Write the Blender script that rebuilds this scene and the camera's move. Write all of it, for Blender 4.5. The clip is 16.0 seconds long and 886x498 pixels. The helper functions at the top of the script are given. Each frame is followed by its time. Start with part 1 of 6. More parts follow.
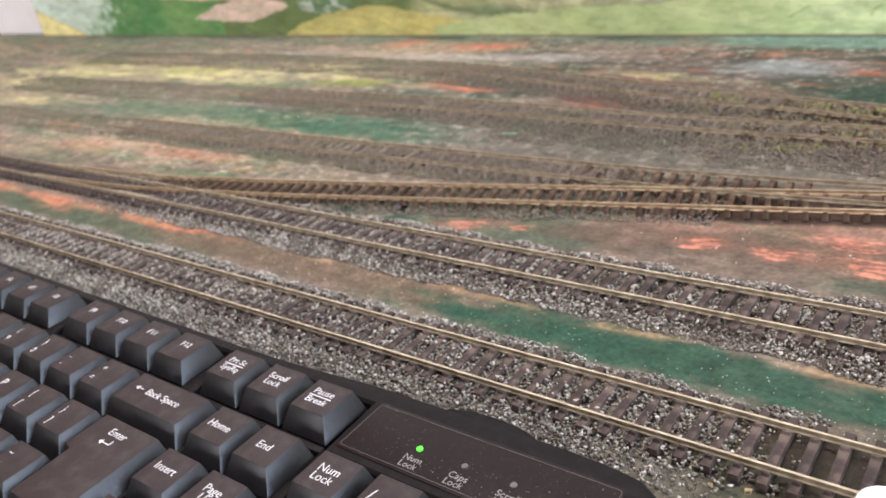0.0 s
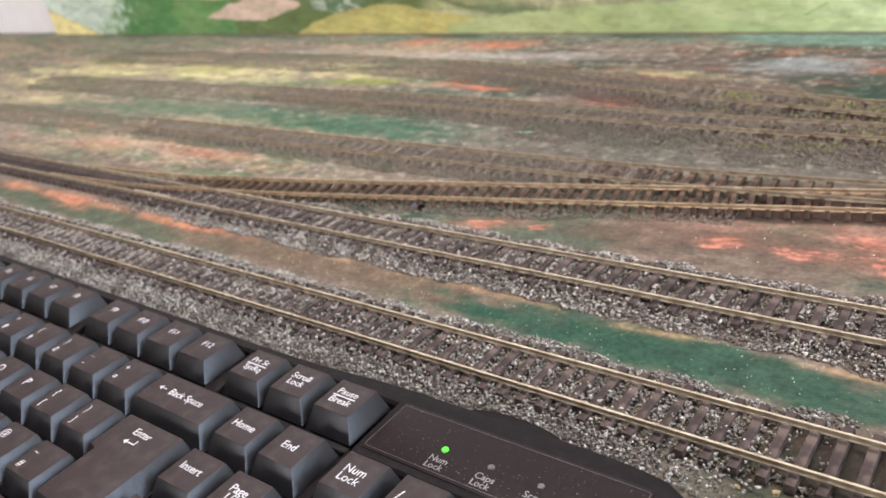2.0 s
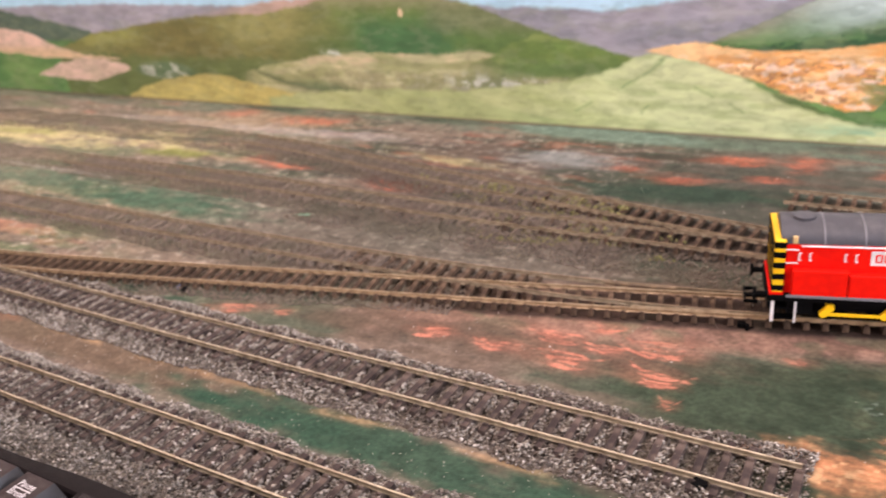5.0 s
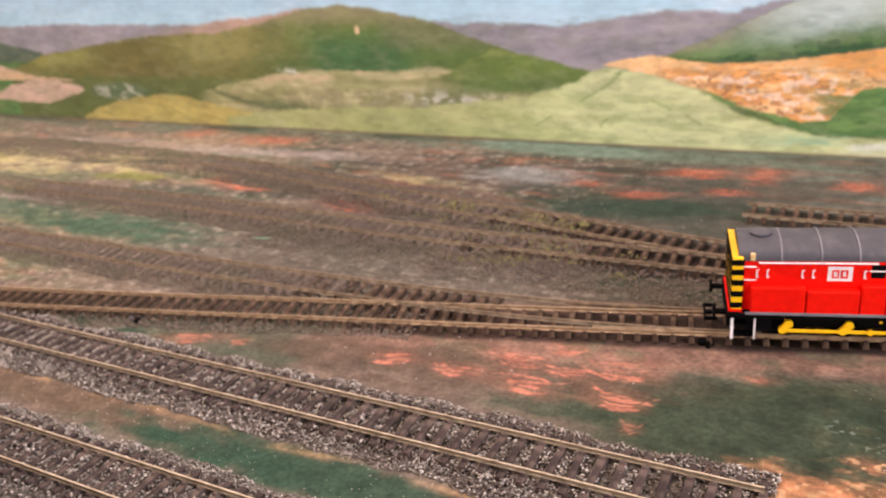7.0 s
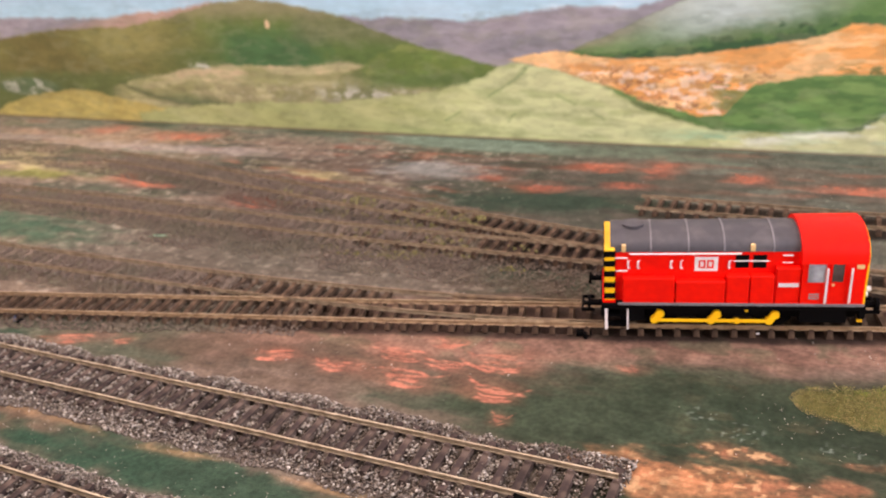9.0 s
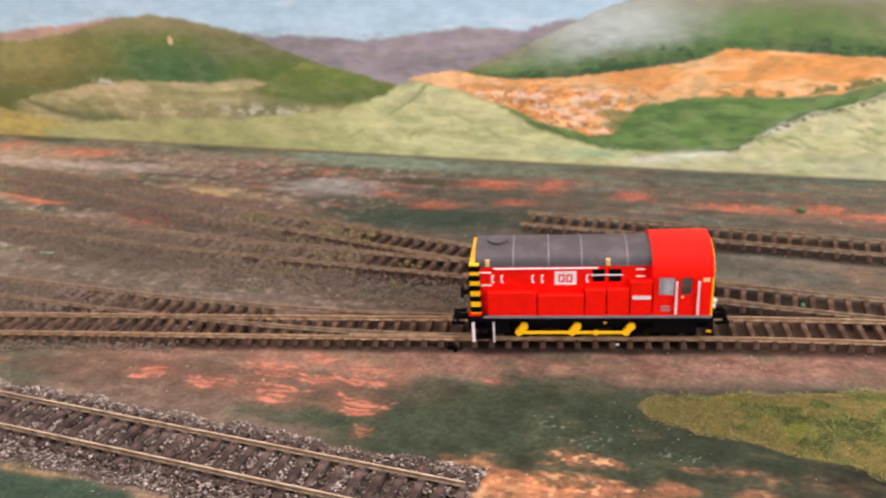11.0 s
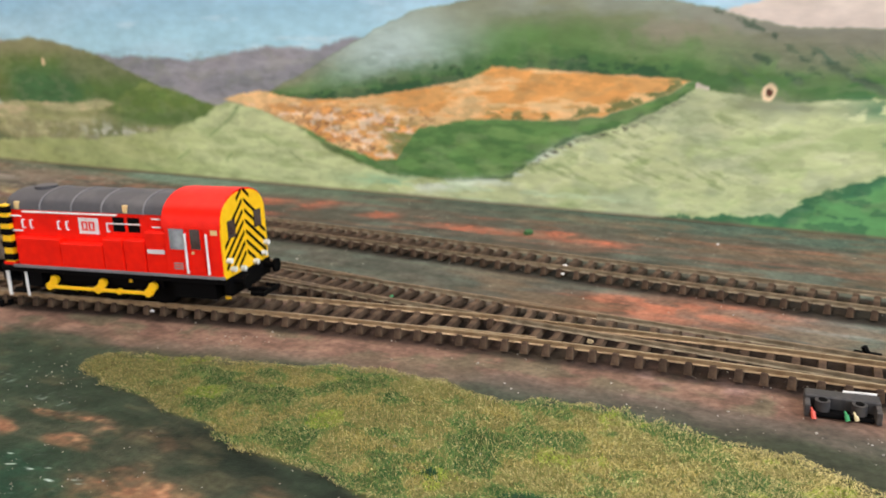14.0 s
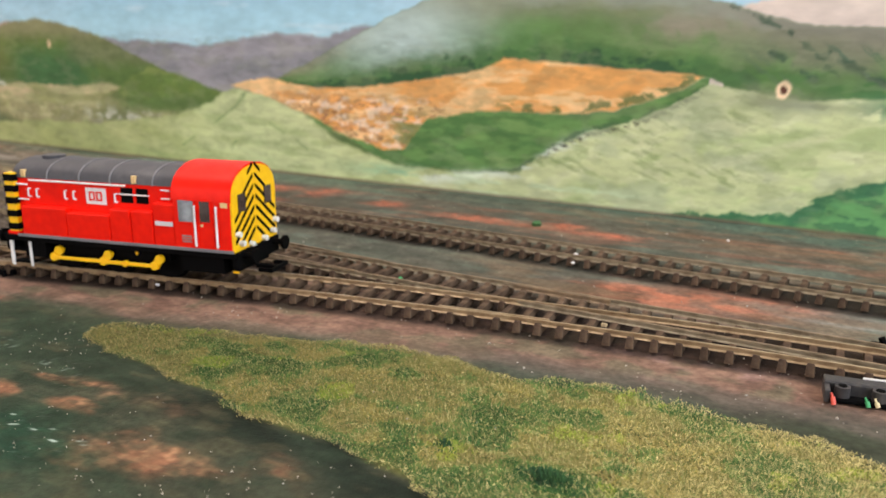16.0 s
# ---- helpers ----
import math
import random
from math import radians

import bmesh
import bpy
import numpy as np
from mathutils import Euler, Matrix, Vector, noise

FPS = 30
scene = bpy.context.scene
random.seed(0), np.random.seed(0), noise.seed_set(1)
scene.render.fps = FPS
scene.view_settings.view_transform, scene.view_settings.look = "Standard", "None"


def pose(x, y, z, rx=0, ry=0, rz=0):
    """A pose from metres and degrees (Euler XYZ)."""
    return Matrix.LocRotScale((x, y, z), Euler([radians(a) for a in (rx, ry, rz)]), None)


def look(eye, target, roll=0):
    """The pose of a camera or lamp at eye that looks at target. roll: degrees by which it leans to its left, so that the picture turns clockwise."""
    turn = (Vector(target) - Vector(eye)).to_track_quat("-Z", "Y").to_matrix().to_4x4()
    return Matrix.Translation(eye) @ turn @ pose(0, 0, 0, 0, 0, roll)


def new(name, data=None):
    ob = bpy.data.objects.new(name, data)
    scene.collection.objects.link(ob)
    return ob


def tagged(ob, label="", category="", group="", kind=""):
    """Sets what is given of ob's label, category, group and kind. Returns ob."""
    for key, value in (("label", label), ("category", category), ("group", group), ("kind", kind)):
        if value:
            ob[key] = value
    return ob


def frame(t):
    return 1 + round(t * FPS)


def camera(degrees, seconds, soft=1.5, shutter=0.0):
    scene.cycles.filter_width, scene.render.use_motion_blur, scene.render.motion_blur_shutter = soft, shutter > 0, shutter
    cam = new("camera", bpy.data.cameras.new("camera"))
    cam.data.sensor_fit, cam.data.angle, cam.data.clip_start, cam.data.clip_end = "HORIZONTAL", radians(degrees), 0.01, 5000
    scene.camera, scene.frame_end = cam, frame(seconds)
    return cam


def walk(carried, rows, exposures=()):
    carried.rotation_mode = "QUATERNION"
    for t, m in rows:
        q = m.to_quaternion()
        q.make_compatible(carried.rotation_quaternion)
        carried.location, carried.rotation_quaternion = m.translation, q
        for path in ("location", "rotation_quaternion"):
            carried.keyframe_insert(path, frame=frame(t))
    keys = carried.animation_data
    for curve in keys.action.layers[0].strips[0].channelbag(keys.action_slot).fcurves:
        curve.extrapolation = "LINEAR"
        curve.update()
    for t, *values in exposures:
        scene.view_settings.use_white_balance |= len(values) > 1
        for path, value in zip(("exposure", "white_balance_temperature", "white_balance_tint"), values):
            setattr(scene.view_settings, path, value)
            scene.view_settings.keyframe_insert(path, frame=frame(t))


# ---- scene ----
cam = camera(57.2, 16.0, soft=1.6, shutter=0.35)
cam.data.dof.use_dof, cam.data.dof.focus_distance, cam.data.dof.aperture_fstop = True, 0.22, 22.0
PATH = [
    (0, (0.172, 0.056, 0.159), (-1.01, 1.4, -0.734), -10.4),
    (0.5, (0.171, 0.055, 0.156), (-1.018, 1.392, -0.738), -10.5),
    (1, (0.172, 0.054, 0.155), (-1.016, 1.389, -0.742), -10.6),
    (1.5, (0.168, 0.053, 0.157), (-1.023, 1.385, -0.741), -10.5),
    (2, (0.168, 0.054, 0.16), (-1.029, 1.384, -0.734), -10.7),
    (2.5, (0.171, 0.056, 0.157), (-1.021, 1.391, -0.736), -10.9),
    (3, (0.174, 0.056, 0.155), (-1.008, 1.394, -0.747), -11.0),
    (3.5, (0.175, 0.056, 0.155), (-1.0, 1.398, -0.752), -11.0),
    (4, (0.187, 0.06, 0.168), (-0.962, 1.426, -0.733), -10.5),
    (4.5, (0.221, 0.07, 0.18), (-0.849, 1.521, -0.686), -8.2),
    (5, (0.239, 0.076, 0.183), (-0.75, 1.603, -0.648), -6.0),
    (5.2, (0.243, 0.077, 0.183), (-0.724, 1.624, -0.637), -5.7),
    (7.3, (0.24, 0.088, 0.186), (-0.679, 1.664, -0.633), -6.6),
    (7.5, (0.244, 0.09, 0.183), (-0.666, 1.67, -0.638), -6.6),
    (8, (0.256, 0.096, 0.182), (-0.633, 1.685, -0.645), -6.6),
    (10.5, (0.283, 0.101, 0.182), (-0.431, 1.776, -0.644), -4.0),
    (11, (0.298, 0.104, 0.183), (-0.398, 1.794, -0.63), -4.1),
    (11.5, (0.319, 0.106, 0.179), (-0.355, 1.81, -0.623), -4.2),
    (12, (0.336, 0.11, 0.176), (-0.342, 1.821, -0.607), -2.6),
    (12.5, (0.403, 0.134, 0.164), (-0.355, 1.847, -0.538), -0.4),
    (13, (0.476, 0.185, 0.124), (-0.351, 1.897, -0.498), -0.7),
    (13.5, (0.497, 0.206, 0.108), (-0.404, 1.891, -0.483), -1.1),
    (14, (0.495, 0.21, 0.101), (-0.497, 1.868, -0.415), -1.6),
    (14.5, (0.496, 0.208, 0.099), (-0.525, 1.864, -0.364), -2.5),
    (15, (0.495, 0.207, 0.096), (-0.528, 1.865, -0.355), -2.2),
    (15.5, (0.491, 0.207, 0.092), (-0.516, 1.87, -0.376), -0.6),
    (16, (0.489, 0.208, 0.091), (-0.495, 1.877, -0.408), 0.3),
]
# the phone brightens the dark foreground and warms the picture in the middle of the shot
EXPOSURES = [(0, 0.42, 6050, 18), (4, 0.45, 6050, 19), (5, 0.28, 6850, 33), (8, 0.15, 7200, 36), (11, 0.06, 7250, 37), (12, 0.03, 7200, 30), (12.5, -0.05, 6800, 18), (13, -0.11, 6800, 9), (13.5, -0.11, 6700, 12), (14, -0.11, 6750, 17), (14.5, -0.09, 6700, 11), (15, -0.10, 6700, 8), (15.5, -0.11, 6750, 11), (16, -0.09, 6800, 18)]
walk(cam, [(t, look(eye, target, roll)) for t, eye, target, roll in PATH], EXPOSURES)

# ---------------------------------------------------------------- light
world = bpy.data.worlds.new("world")
scene.world = world
world.use_nodes = True
wn = world.node_tree
sky = wn.nodes.new("ShaderNodeTexSky")
sky.sky_type, sky.sun_disc = "NISHITA", False
sky.sun_elevation, sky.sun_rotation = radians(40), radians(120)
wn.links.new(sky.outputs[0], wn.nodes["Background"].inputs[0])
wn.nodes["Background"].inputs[1].default_value = 0.12


def area_lamp(name, m, sx, sy, power, colour):
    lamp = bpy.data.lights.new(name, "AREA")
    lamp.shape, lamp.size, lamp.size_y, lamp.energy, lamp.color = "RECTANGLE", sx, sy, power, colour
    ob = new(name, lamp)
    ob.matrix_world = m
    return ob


area_lamp("window_light_side", look((1.36, 0.02, 0.68), (0.1, 0.3, 0.0)), 1.1, 1.0, 23.0, (0.76, 0.90, 1.0))
# fill lamp added behind the camera, mainly to light the backdrop
area_lamp("back_fill_light", look((-0.85, -2.4, 0.85), (-0.3, 0.35, 0.0)), 2.0, 1.1, 33, (1.0, 0.95, 0.88))
# unseen overhead fill lamp, added to brighten the board from above
area_lamp("overhead_fill_light", look((-0.15, 0.2, 1.44), (-0.15, 0.25, 0.0)), 0.9, 0.5, 18.2, (1.0, 0.94, 0.86))


# ---------------------------------------------------------------- materials
def srgb(r, g, b):
    return tuple(((c / 255 + 0.055) / 1.055) ** 2.4 if c > 10 else c / 255 / 12.92 for c in (r, g, b))


def mat(name, colour, rough=0.6, metal=0.0, second=None, scale=200.0, bump=0.0, bump_scale=900.0, island=0.0, per_object=0.0, dirt=None, dirt_lo=0.5, dirt_hi=0.72, dirt_scale=25.0, dirt_amount=0.35, coat=0.0, stretch=(1, 1, 1)):
    """A surface: two colours mixed by fine grain, dirt in larger stains, relief, and a shade of its own per piece."""
    m = bpy.data.materials.new(name)
    m.use_nodes = True
    t = m.node_tree
    N, L = t.nodes, t.links
    b = N["Principled BSDF"]
    b.inputs["Roughness"].default_value, b.inputs["Metallic"].default_value = rough, metal
    b.inputs["Coat Weight"].default_value = coat
    tc = N.new("ShaderNodeTexCoord")
    mp = N.new("ShaderNodeMapping")
    mp.inputs["Scale"].default_value = stretch
    L.new(tc.outputs["Object"], mp.inputs[0])

    def noise_tex(s, detail=4.0):
        n = N.new("ShaderNodeTexNoise")
        n.inputs["Scale"].default_value, n.inputs["Detail"].default_value = s, detail
        L.new(mp.outputs[0], n.inputs["Vector"])
        return n

    def ramp(src, lo, hi):
        r = N.new("ShaderNodeMapRange")
        r.inputs[1].default_value, r.inputs[2].default_value = lo, hi
        L.new(src, r.inputs[0])
        return r.outputs[0]

    def mix(fac, a, c, kind="MIX"):
        x = N.new("ShaderNodeMix")
        x.data_type, x.blend_type = "RGBA", kind
        for sock, v in ((x.inputs[0], fac), (x.inputs[6], a), (x.inputs[7], c)):
            if hasattr(v, "links"):
                L.new(v, sock)
            elif isinstance(v, (int, float)):
                sock.default_value = v
            else:
                sock.default_value = (*v, 1)
        return x.outputs[2]

    second = second or tuple(c * 0.8 for c in colour)
    fine = noise_tex(scale)
    col = mix(ramp(fine.outputs[0], 0.35, 0.65), colour, second)
    if dirt:
        stain = noise_tex(dirt_scale, 6.0)
        f = N.new("ShaderNodeMath")
        f.operation = "MULTIPLY"
        f.inputs[1].default_value = dirt_amount
        L.new(ramp(stain.outputs[0], dirt_lo, dirt_hi), f.inputs[0])
        col = mix(f.outputs[0], col, dirt)
    for amount, node, sock in ((island, "ShaderNodeNewGeometry", "Random Per Island"), (per_object, "ShaderNodeObjectInfo", "Random")):
        if amount:
            r = N.new("ShaderNodeMapRange")
            r.inputs[3].default_value, r.inputs[4].default_value = 1 - amount, 1 + amount
            L.new(N.new(node).outputs[sock], r.inputs[0])
            hsv = N.new("ShaderNodeHueSaturation")
            L.new(col, hsv.inputs["Color"])
            L.new(r.outputs[0], hsv.inputs["Value"])
            col = hsv.outputs[0]
    L.new(col, b.inputs["Base Color"])
    rr = N.new("ShaderNodeMapRange")
    rr.inputs[3].default_value, rr.inputs[4].default_value = max(rough - 0.1, 0.02), min(rough + 0.12, 1)
    L.new(fine.outputs[0], rr.inputs[0])
    L.new(rr.outputs[0], b.inputs["Roughness"])
    if bump:
        bn = N.new("ShaderNodeBump")
        bn.inputs["Strength"].default_value, bn.inputs["Distance"].default_value = bump, 0.0004
        L.new(noise_tex(bump_scale, 5.0).outputs[0], bn.inputs["Height"])
        L.new(bn.outputs[0], b.inputs["Normal"])
    return m


def painted(name, rough, scale, amount, bump, stretch=(1, 1, 1), spec=0.5):
    """Paint whose pigment is stored on the surface itself, with brushed grain over it."""
    m = mat(name, (0.5, 0.5, 0.5), rough, scale=scale, bump=bump, bump_scale=scale * 3, stretch=stretch)
    t = m.node_tree
    N, L = t.nodes, t.links
    b = N["Principled BSDF"]
    b.inputs["Specular IOR Level"].default_value = spec
    a = N.new("ShaderNodeAttribute")
    a.attribute_name = "pigment"
    n = N.new("ShaderNodeTexNoise")
    n.inputs["Scale"].default_value, n.inputs["Detail"].default_value = scale, 6
    L.new([x for x in N if x.type == "MAPPING"][0].outputs[0], n.inputs["Vector"])
    r = N.new("ShaderNodeMapRange")
    r.inputs[1].default_value, r.inputs[2].default_value = 0.25, 0.75
    r.inputs[3].default_value, r.inputs[4].default_value = 1 - amount, 1 + amount
    L.new(n.outputs[0], r.inputs[0])
    broad = N.new("ShaderNodeTexNoise")
    broad.inputs["Scale"].default_value, broad.inputs["Detail"].default_value = scale * 0.24, 5
    L.new([x for x in N if x.type == "MAPPING"][0].outputs[0], broad.inputs["Vector"])
    rb = N.new("ShaderNodeMapRange")
    rb.inputs[1].default_value, rb.inputs[2].default_value = 0.3, 0.7
    rb.inputs[3].default_value, rb.inputs[4].default_value = 1 - amount * 0.8, 1 + amount * 0.8
    L.new(broad.outputs[0], rb.inputs[0])
    both = N.new("ShaderNodeMath")
    both.operation = "MULTIPLY"
    L.new(r.outputs[0], both.inputs[0])
    L.new(rb.outputs[0], both.inputs[1])
    hsv = N.new("ShaderNodeHueSaturation")
    L.new(a.outputs["Color"], hsv.inputs["Color"])
    L.new(both.outputs[0], hsv.inputs["Value"])
    L.new(hsv.outputs[0], b.inputs["Base Color"])
    return m


M_BOARD = painted("painted board", 0.8, 460, 0.34, 0.7, spec=0.12)
M_MURAL = painted("painted mural", 0.7, 170, 0.085, 0.3, (0.6, 1, 1.5), 0.25)
M_WALL = mat("cream wall paint", srgb(240, 235, 230), 0.8, second=srgb(236, 230, 224), scale=40, bump=0.15, bump_scale=300)
# for the unseen walls and ceiling, mid-grey to hold down bounced light
M_ROOM = mat("low-bounce wall grey", srgb(150, 142, 134), 0.85, second=srgb(142, 134, 126), scale=40)
M_WOOD = mat("bench timber", srgb(150, 115, 80), 0.7, scale=60, stretch=(1, 1, 8))
M_FLOOR = mat("grey carpet", srgb(120, 110, 100), 0.95, scale=300)
M_SLEEPER = mat("dark brown sleeper", srgb(55, 46, 43), 0.65, second=srgb(72, 60, 54), scale=500, bump=0.4, per_object=0.25, dirt=srgb(120, 104, 92), dirt_scale=160, dirt_amount=0.5)
M_SLEEPER_D = mat("dusty sleeper", srgb(62, 48, 38), 0.75, second=srgb(84, 66, 51), scale=500, bump=0.4, per_object=0.25, dirt=srgb(122, 102, 82), dirt_scale=160, dirt_amount=0.42)
M_RAIL = mat("weathered nickel silver rail", srgb(182, 167, 140), 0.5, 0.15, second=srgb(152, 136, 108), scale=260, bump=0.15, dirt=srgb(108, 80, 58), dirt_scale=90, dirt_amount=0.6)
M_RAIL_E = mat("tan turnout rail", srgb(186, 162, 128), 0.36, 0.4, second=srgb(154, 130, 98), scale=260, bump=0.15, dirt=srgb(96, 76, 60), dirt_scale=90, dirt_amount=0.5)
M_RAIL_SIDE = mat("grimy rail web", srgb(146, 130, 104), 0.65, 0.0, second=srgb(112, 96, 72), scale=260, bump=0.2)
M_RAIL_WEB_E = mat("tan rail web", srgb(168, 142, 108), 0.45, 0.3, second=srgb(136, 110, 80), scale=260, bump=0.2)
M_SLEEPER_L = mat("dust-covered sleeper", srgb(106, 92, 79), 0.9, second=srgb(118, 104, 90), scale=400, bump=0.4, per_object=0.15, dirt=srgb(138, 122, 106), dirt_lo=0.42, dirt_hi=0.6, dirt_scale=160, dirt_amount=0.7)
M_MOSS = mat("yellow-green moss flock", srgb(132, 124, 74), 0.95, second=srgb(112, 112, 62), scale=400, island=0.3)
M_RAIL_D = mat("rusty rail", srgb(140, 116, 88), 0.55, 0.2, second=srgb(108, 88, 66), scale=260, bump=0.15, dirt=srgb(92, 72, 58), dirt_scale=90, dirt_amount=0.6)
M_STONE = mat("grey granite ballast", srgb(132, 125, 116), 0.95, second=srgb(102, 92, 82), scale=330, island=0.38)
M_STONE_B = mat("brown-grey granite ballast", srgb(124, 115, 106), 0.95, second=srgb(96, 85, 75), scale=330, island=0.38)
M_STONE_D = mat("dusty brown ballast", srgb(126, 113, 100), 0.92, second=srgb(110, 97, 85), scale=900, island=0.25, dirt=srgb(112, 107, 90), dirt_lo=0.48, dirt_hi=0.6, dirt_scale=22, dirt_amount=0.7)
M_STONE_P = mat("pale dusty ballast", srgb(138, 126, 108), 0.95, second=srgb(122, 112, 94), scale=500, island=0.18, dirt=srgb(116, 118, 92), dirt_lo=0.46, dirt_hi=0.6, dirt_scale=18, dirt_amount=0.7)
M_STONE_Y = mat("pale chippings", srgb(178, 172, 162), 0.95, second=srgb(140, 130, 114), scale=900, island=0.35)
M_KEYCASE = mat("black satin plastic", srgb(20, 16, 16), 0.5, second=srgb(25, 20, 20), scale=700, bump=0.25, bump_scale=2500, dirt=srgb(96, 88, 82), dirt_scale=260, dirt_amount=0.05)
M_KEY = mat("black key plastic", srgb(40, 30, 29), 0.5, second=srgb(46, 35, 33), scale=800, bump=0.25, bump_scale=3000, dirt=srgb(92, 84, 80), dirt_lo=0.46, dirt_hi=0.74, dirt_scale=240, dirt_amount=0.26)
M_PANEL = mat("smoked panel", srgb(28, 20, 20), 0.42, second=srgb(34, 25, 24), scale=600, dirt=srgb(170, 160, 152), dirt_lo=0.66, dirt_hi=0.74, dirt_scale=1700, dirt_amount=0.5)
M_PRINT = mat("white print", srgb(206, 202, 200), 0.6)
M_PRINT_D = mat("grey print", srgb(138, 132, 128), 0.6)
M_WHITE = mat("white plastic", srgb(235, 236, 236), 0.35, second=srgb(230, 231, 232), scale=60)
M_RED = mat("red loco enamel", srgb(240, 31, 10), 0.42, second=srgb(230, 26, 9), scale=300, bump=0.05, coat=0.0, dirt=srgb(196, 20, 14), dirt_scale=60, dirt_amount=0.35)
M_ROOF = mat("dark grey loco roof", srgb(58, 57, 60), 0.55, second=srgb(66, 65, 68), scale=300, bump=0.1, dirt=srgb(104, 100, 98), dirt_scale=120, dirt_amount=0.4)
M_BLACK = mat("black underframe", srgb(5, 5, 5), 0.75, second=srgb(8, 7, 7), scale=400, bump=0.1)
M_YELLOW = mat("yellow enamel", srgb(250, 194, 14), 0.42, second=srgb(244, 184, 10), scale=300)
M_LWHITE = mat("white enamel", srgb(232, 228, 222), 0.45)
M_GREYSTRIP = mat("grey solebar line", srgb(120, 118, 120), 0.5)
# light grey panes; the second, darker tone paints in their reflections
M_GLASS = mat("grey cab glazing", srgb(168, 172, 174), 0.18, second=srgb(104, 106, 108), scale=130)
M_DARKGLASS = mat("dark cab glazing", srgb(58, 44, 40), 0.2, second=srgb(84, 72, 68), scale=160)
M_LAMP = mat("cream lamp", srgb(226, 190, 130), 0.4)
M_GRASS = painted("static grass", 0.9, 900, 0.15, 0.0, spec=0.1)
M_TUFT = mat("dark green flock", srgb(40, 76, 44), 0.9, second=srgb(56, 96, 50), scale=300, island=0.4)
# polished flanks, with the shade on them put into a darker base colour
M_KEYSIDE = mat("polished shaded key flank", srgb(24, 22, 23), 0.34, second=srgb(18, 17, 17), scale=420, bump=0.2, bump_scale=900)
M_WIRE_R = mat("red wire sleeve", srgb(216, 84, 66), 0.5)
M_WIRE_G = mat("green wire sleeve", srgb(50, 150, 90), 0.5)
M_WIRE_Y = mat("pale wire sleeve", srgb(214, 196, 150), 0.5)
M_MOTOR = mat("charcoal moulded plastic", srgb(44, 42, 42), 0.55, second=srgb(58, 54, 52), scale=500, bump=0.3, dirt=srgb(120, 108, 96), dirt_scale=200, dirt_amount=0.3)
M_CRUMB = mat("tan crumb", srgb(172, 152, 116), 0.85, second=srgb(130, 110, 80), scale=700)
M_BLUE = mat("blue plastic", srgb(62, 92, 138), 0.5)
M_LED_OFF = mat("unlit lens", srgb(92, 86, 84), 0.3)
M_LED = bpy.data.materials.new("lit green led")
M_LED.use_nodes = True
_p = M_LED.node_tree.nodes["Principled BSDF"]
_p.inputs["Base Color"].default_value = (*srgb(60, 220, 40), 1)
_p.inputs["Emission Color"].default_value = (*srgb(80, 255, 40), 1)
_p.inputs["Emission Strength"].default_value = 0.9


for _m, _v in ((M_BLACK, 0.06), (M_RED, 0.14), (M_KEYSIDE, 0.5), (M_KEY, 0.3), (M_KEYCASE, 0.1), (M_PANEL, 0.12), (M_SLEEPER, 0.15), (M_SLEEPER_D, 0.12), (M_STONE_D, 0.15), (M_STONE_Y, 0.1), (M_STONE_P, 0.1), (M_STONE_B, 0.1), (M_STONE, 0.1)):
    _m.node_tree.nodes["Principled BSDF"].inputs["Specular IOR Level"].default_value = _v


# ---------------------------------------------------------------- mesh helpers
def thing(name, m=None, **tags):
    ob = tagged(new(name), **tags)
    if m is not None:
        ob.matrix_world = m
    return ob


def part(name, bm, material, parent=None, label=""):
    me = bpy.data.meshes.new(name)
    if isinstance(bm, bmesh.types.BMesh):
        bmesh.ops.recalc_face_normals(bm, faces=bm.faces)
        bm.to_mesh(me)
        bm.free()
    else:
        me = bm
    if material and not me.materials:
        me.materials.append(material)
    ob = new(name, me)
    if parent:
        ob.parent = parent
    if label:
        ob["label"] = label
    return ob


def box(bm, x0, x1, y0, y1, z0, z1, bevel=0.0, top=None):
    """A box; top = (x0, x1, y0, y1) makes its upper face another size."""
    t = top or (x0, x1, y0, y1)
    v = [bm.verts.new(p) for p in ((x0, y0, z0), (x1, y0, z0), (x1, y1, z0), (x0, y1, z0), (t[0], t[2], z1), (t[1], t[2], z1), (t[1], t[3], z1), (t[0], t[3], z1))]
    fs = [bm.faces.new([v[i] for i in f]) for f in ((3, 2, 1, 0), (4, 5, 6, 7), (0, 1, 5, 4), (1, 2, 6, 5), (2, 3, 7, 6), (3, 0, 4, 7))]
    if bevel:
        es = {e for f in fs for e in f.edges}
        bmesh.ops.bevel(bm, geom=list(es), offset=bevel, segments=2, profile=0.5, affect="EDGES")
    return bm


def cyl(bm, p, q, r, n=12, r2=None):
    p, q = Vector(p), Vector(q)
    m = Matrix.Translation((p + q) / 2) @ (q - p).to_track_quat("Z", "Y").to_matrix().to_4x4()
    bmesh.ops.create_cone(bm, cap_ends=True, segments=n, radius1=r, radius2=r if r2 is None else r2, depth=(q - p).length, matrix=m)
    return bm


def prism(bm, pts, y0, y1, axis="y"):
    """A flat outline pushed from y0 to y1."""
    def at(p, d):
        return (p[0], d, p[1]) if axis == "y" else ((d, p[0], p[1]) if axis == "x" else (p[0], p[1], d))
    a = [bm.verts.new(at(p, y0)) for p in pts]
    b = [bm.verts.new(at(p, y1)) for p in pts]
    bm.faces.new(a[::-1])
    bm.faces.new(b)
    for i in range(len(pts)):
        j = (i + 1) % len(pts)
        bm.faces.new((a[i], a[j], b[j], b[i]))
    return bm


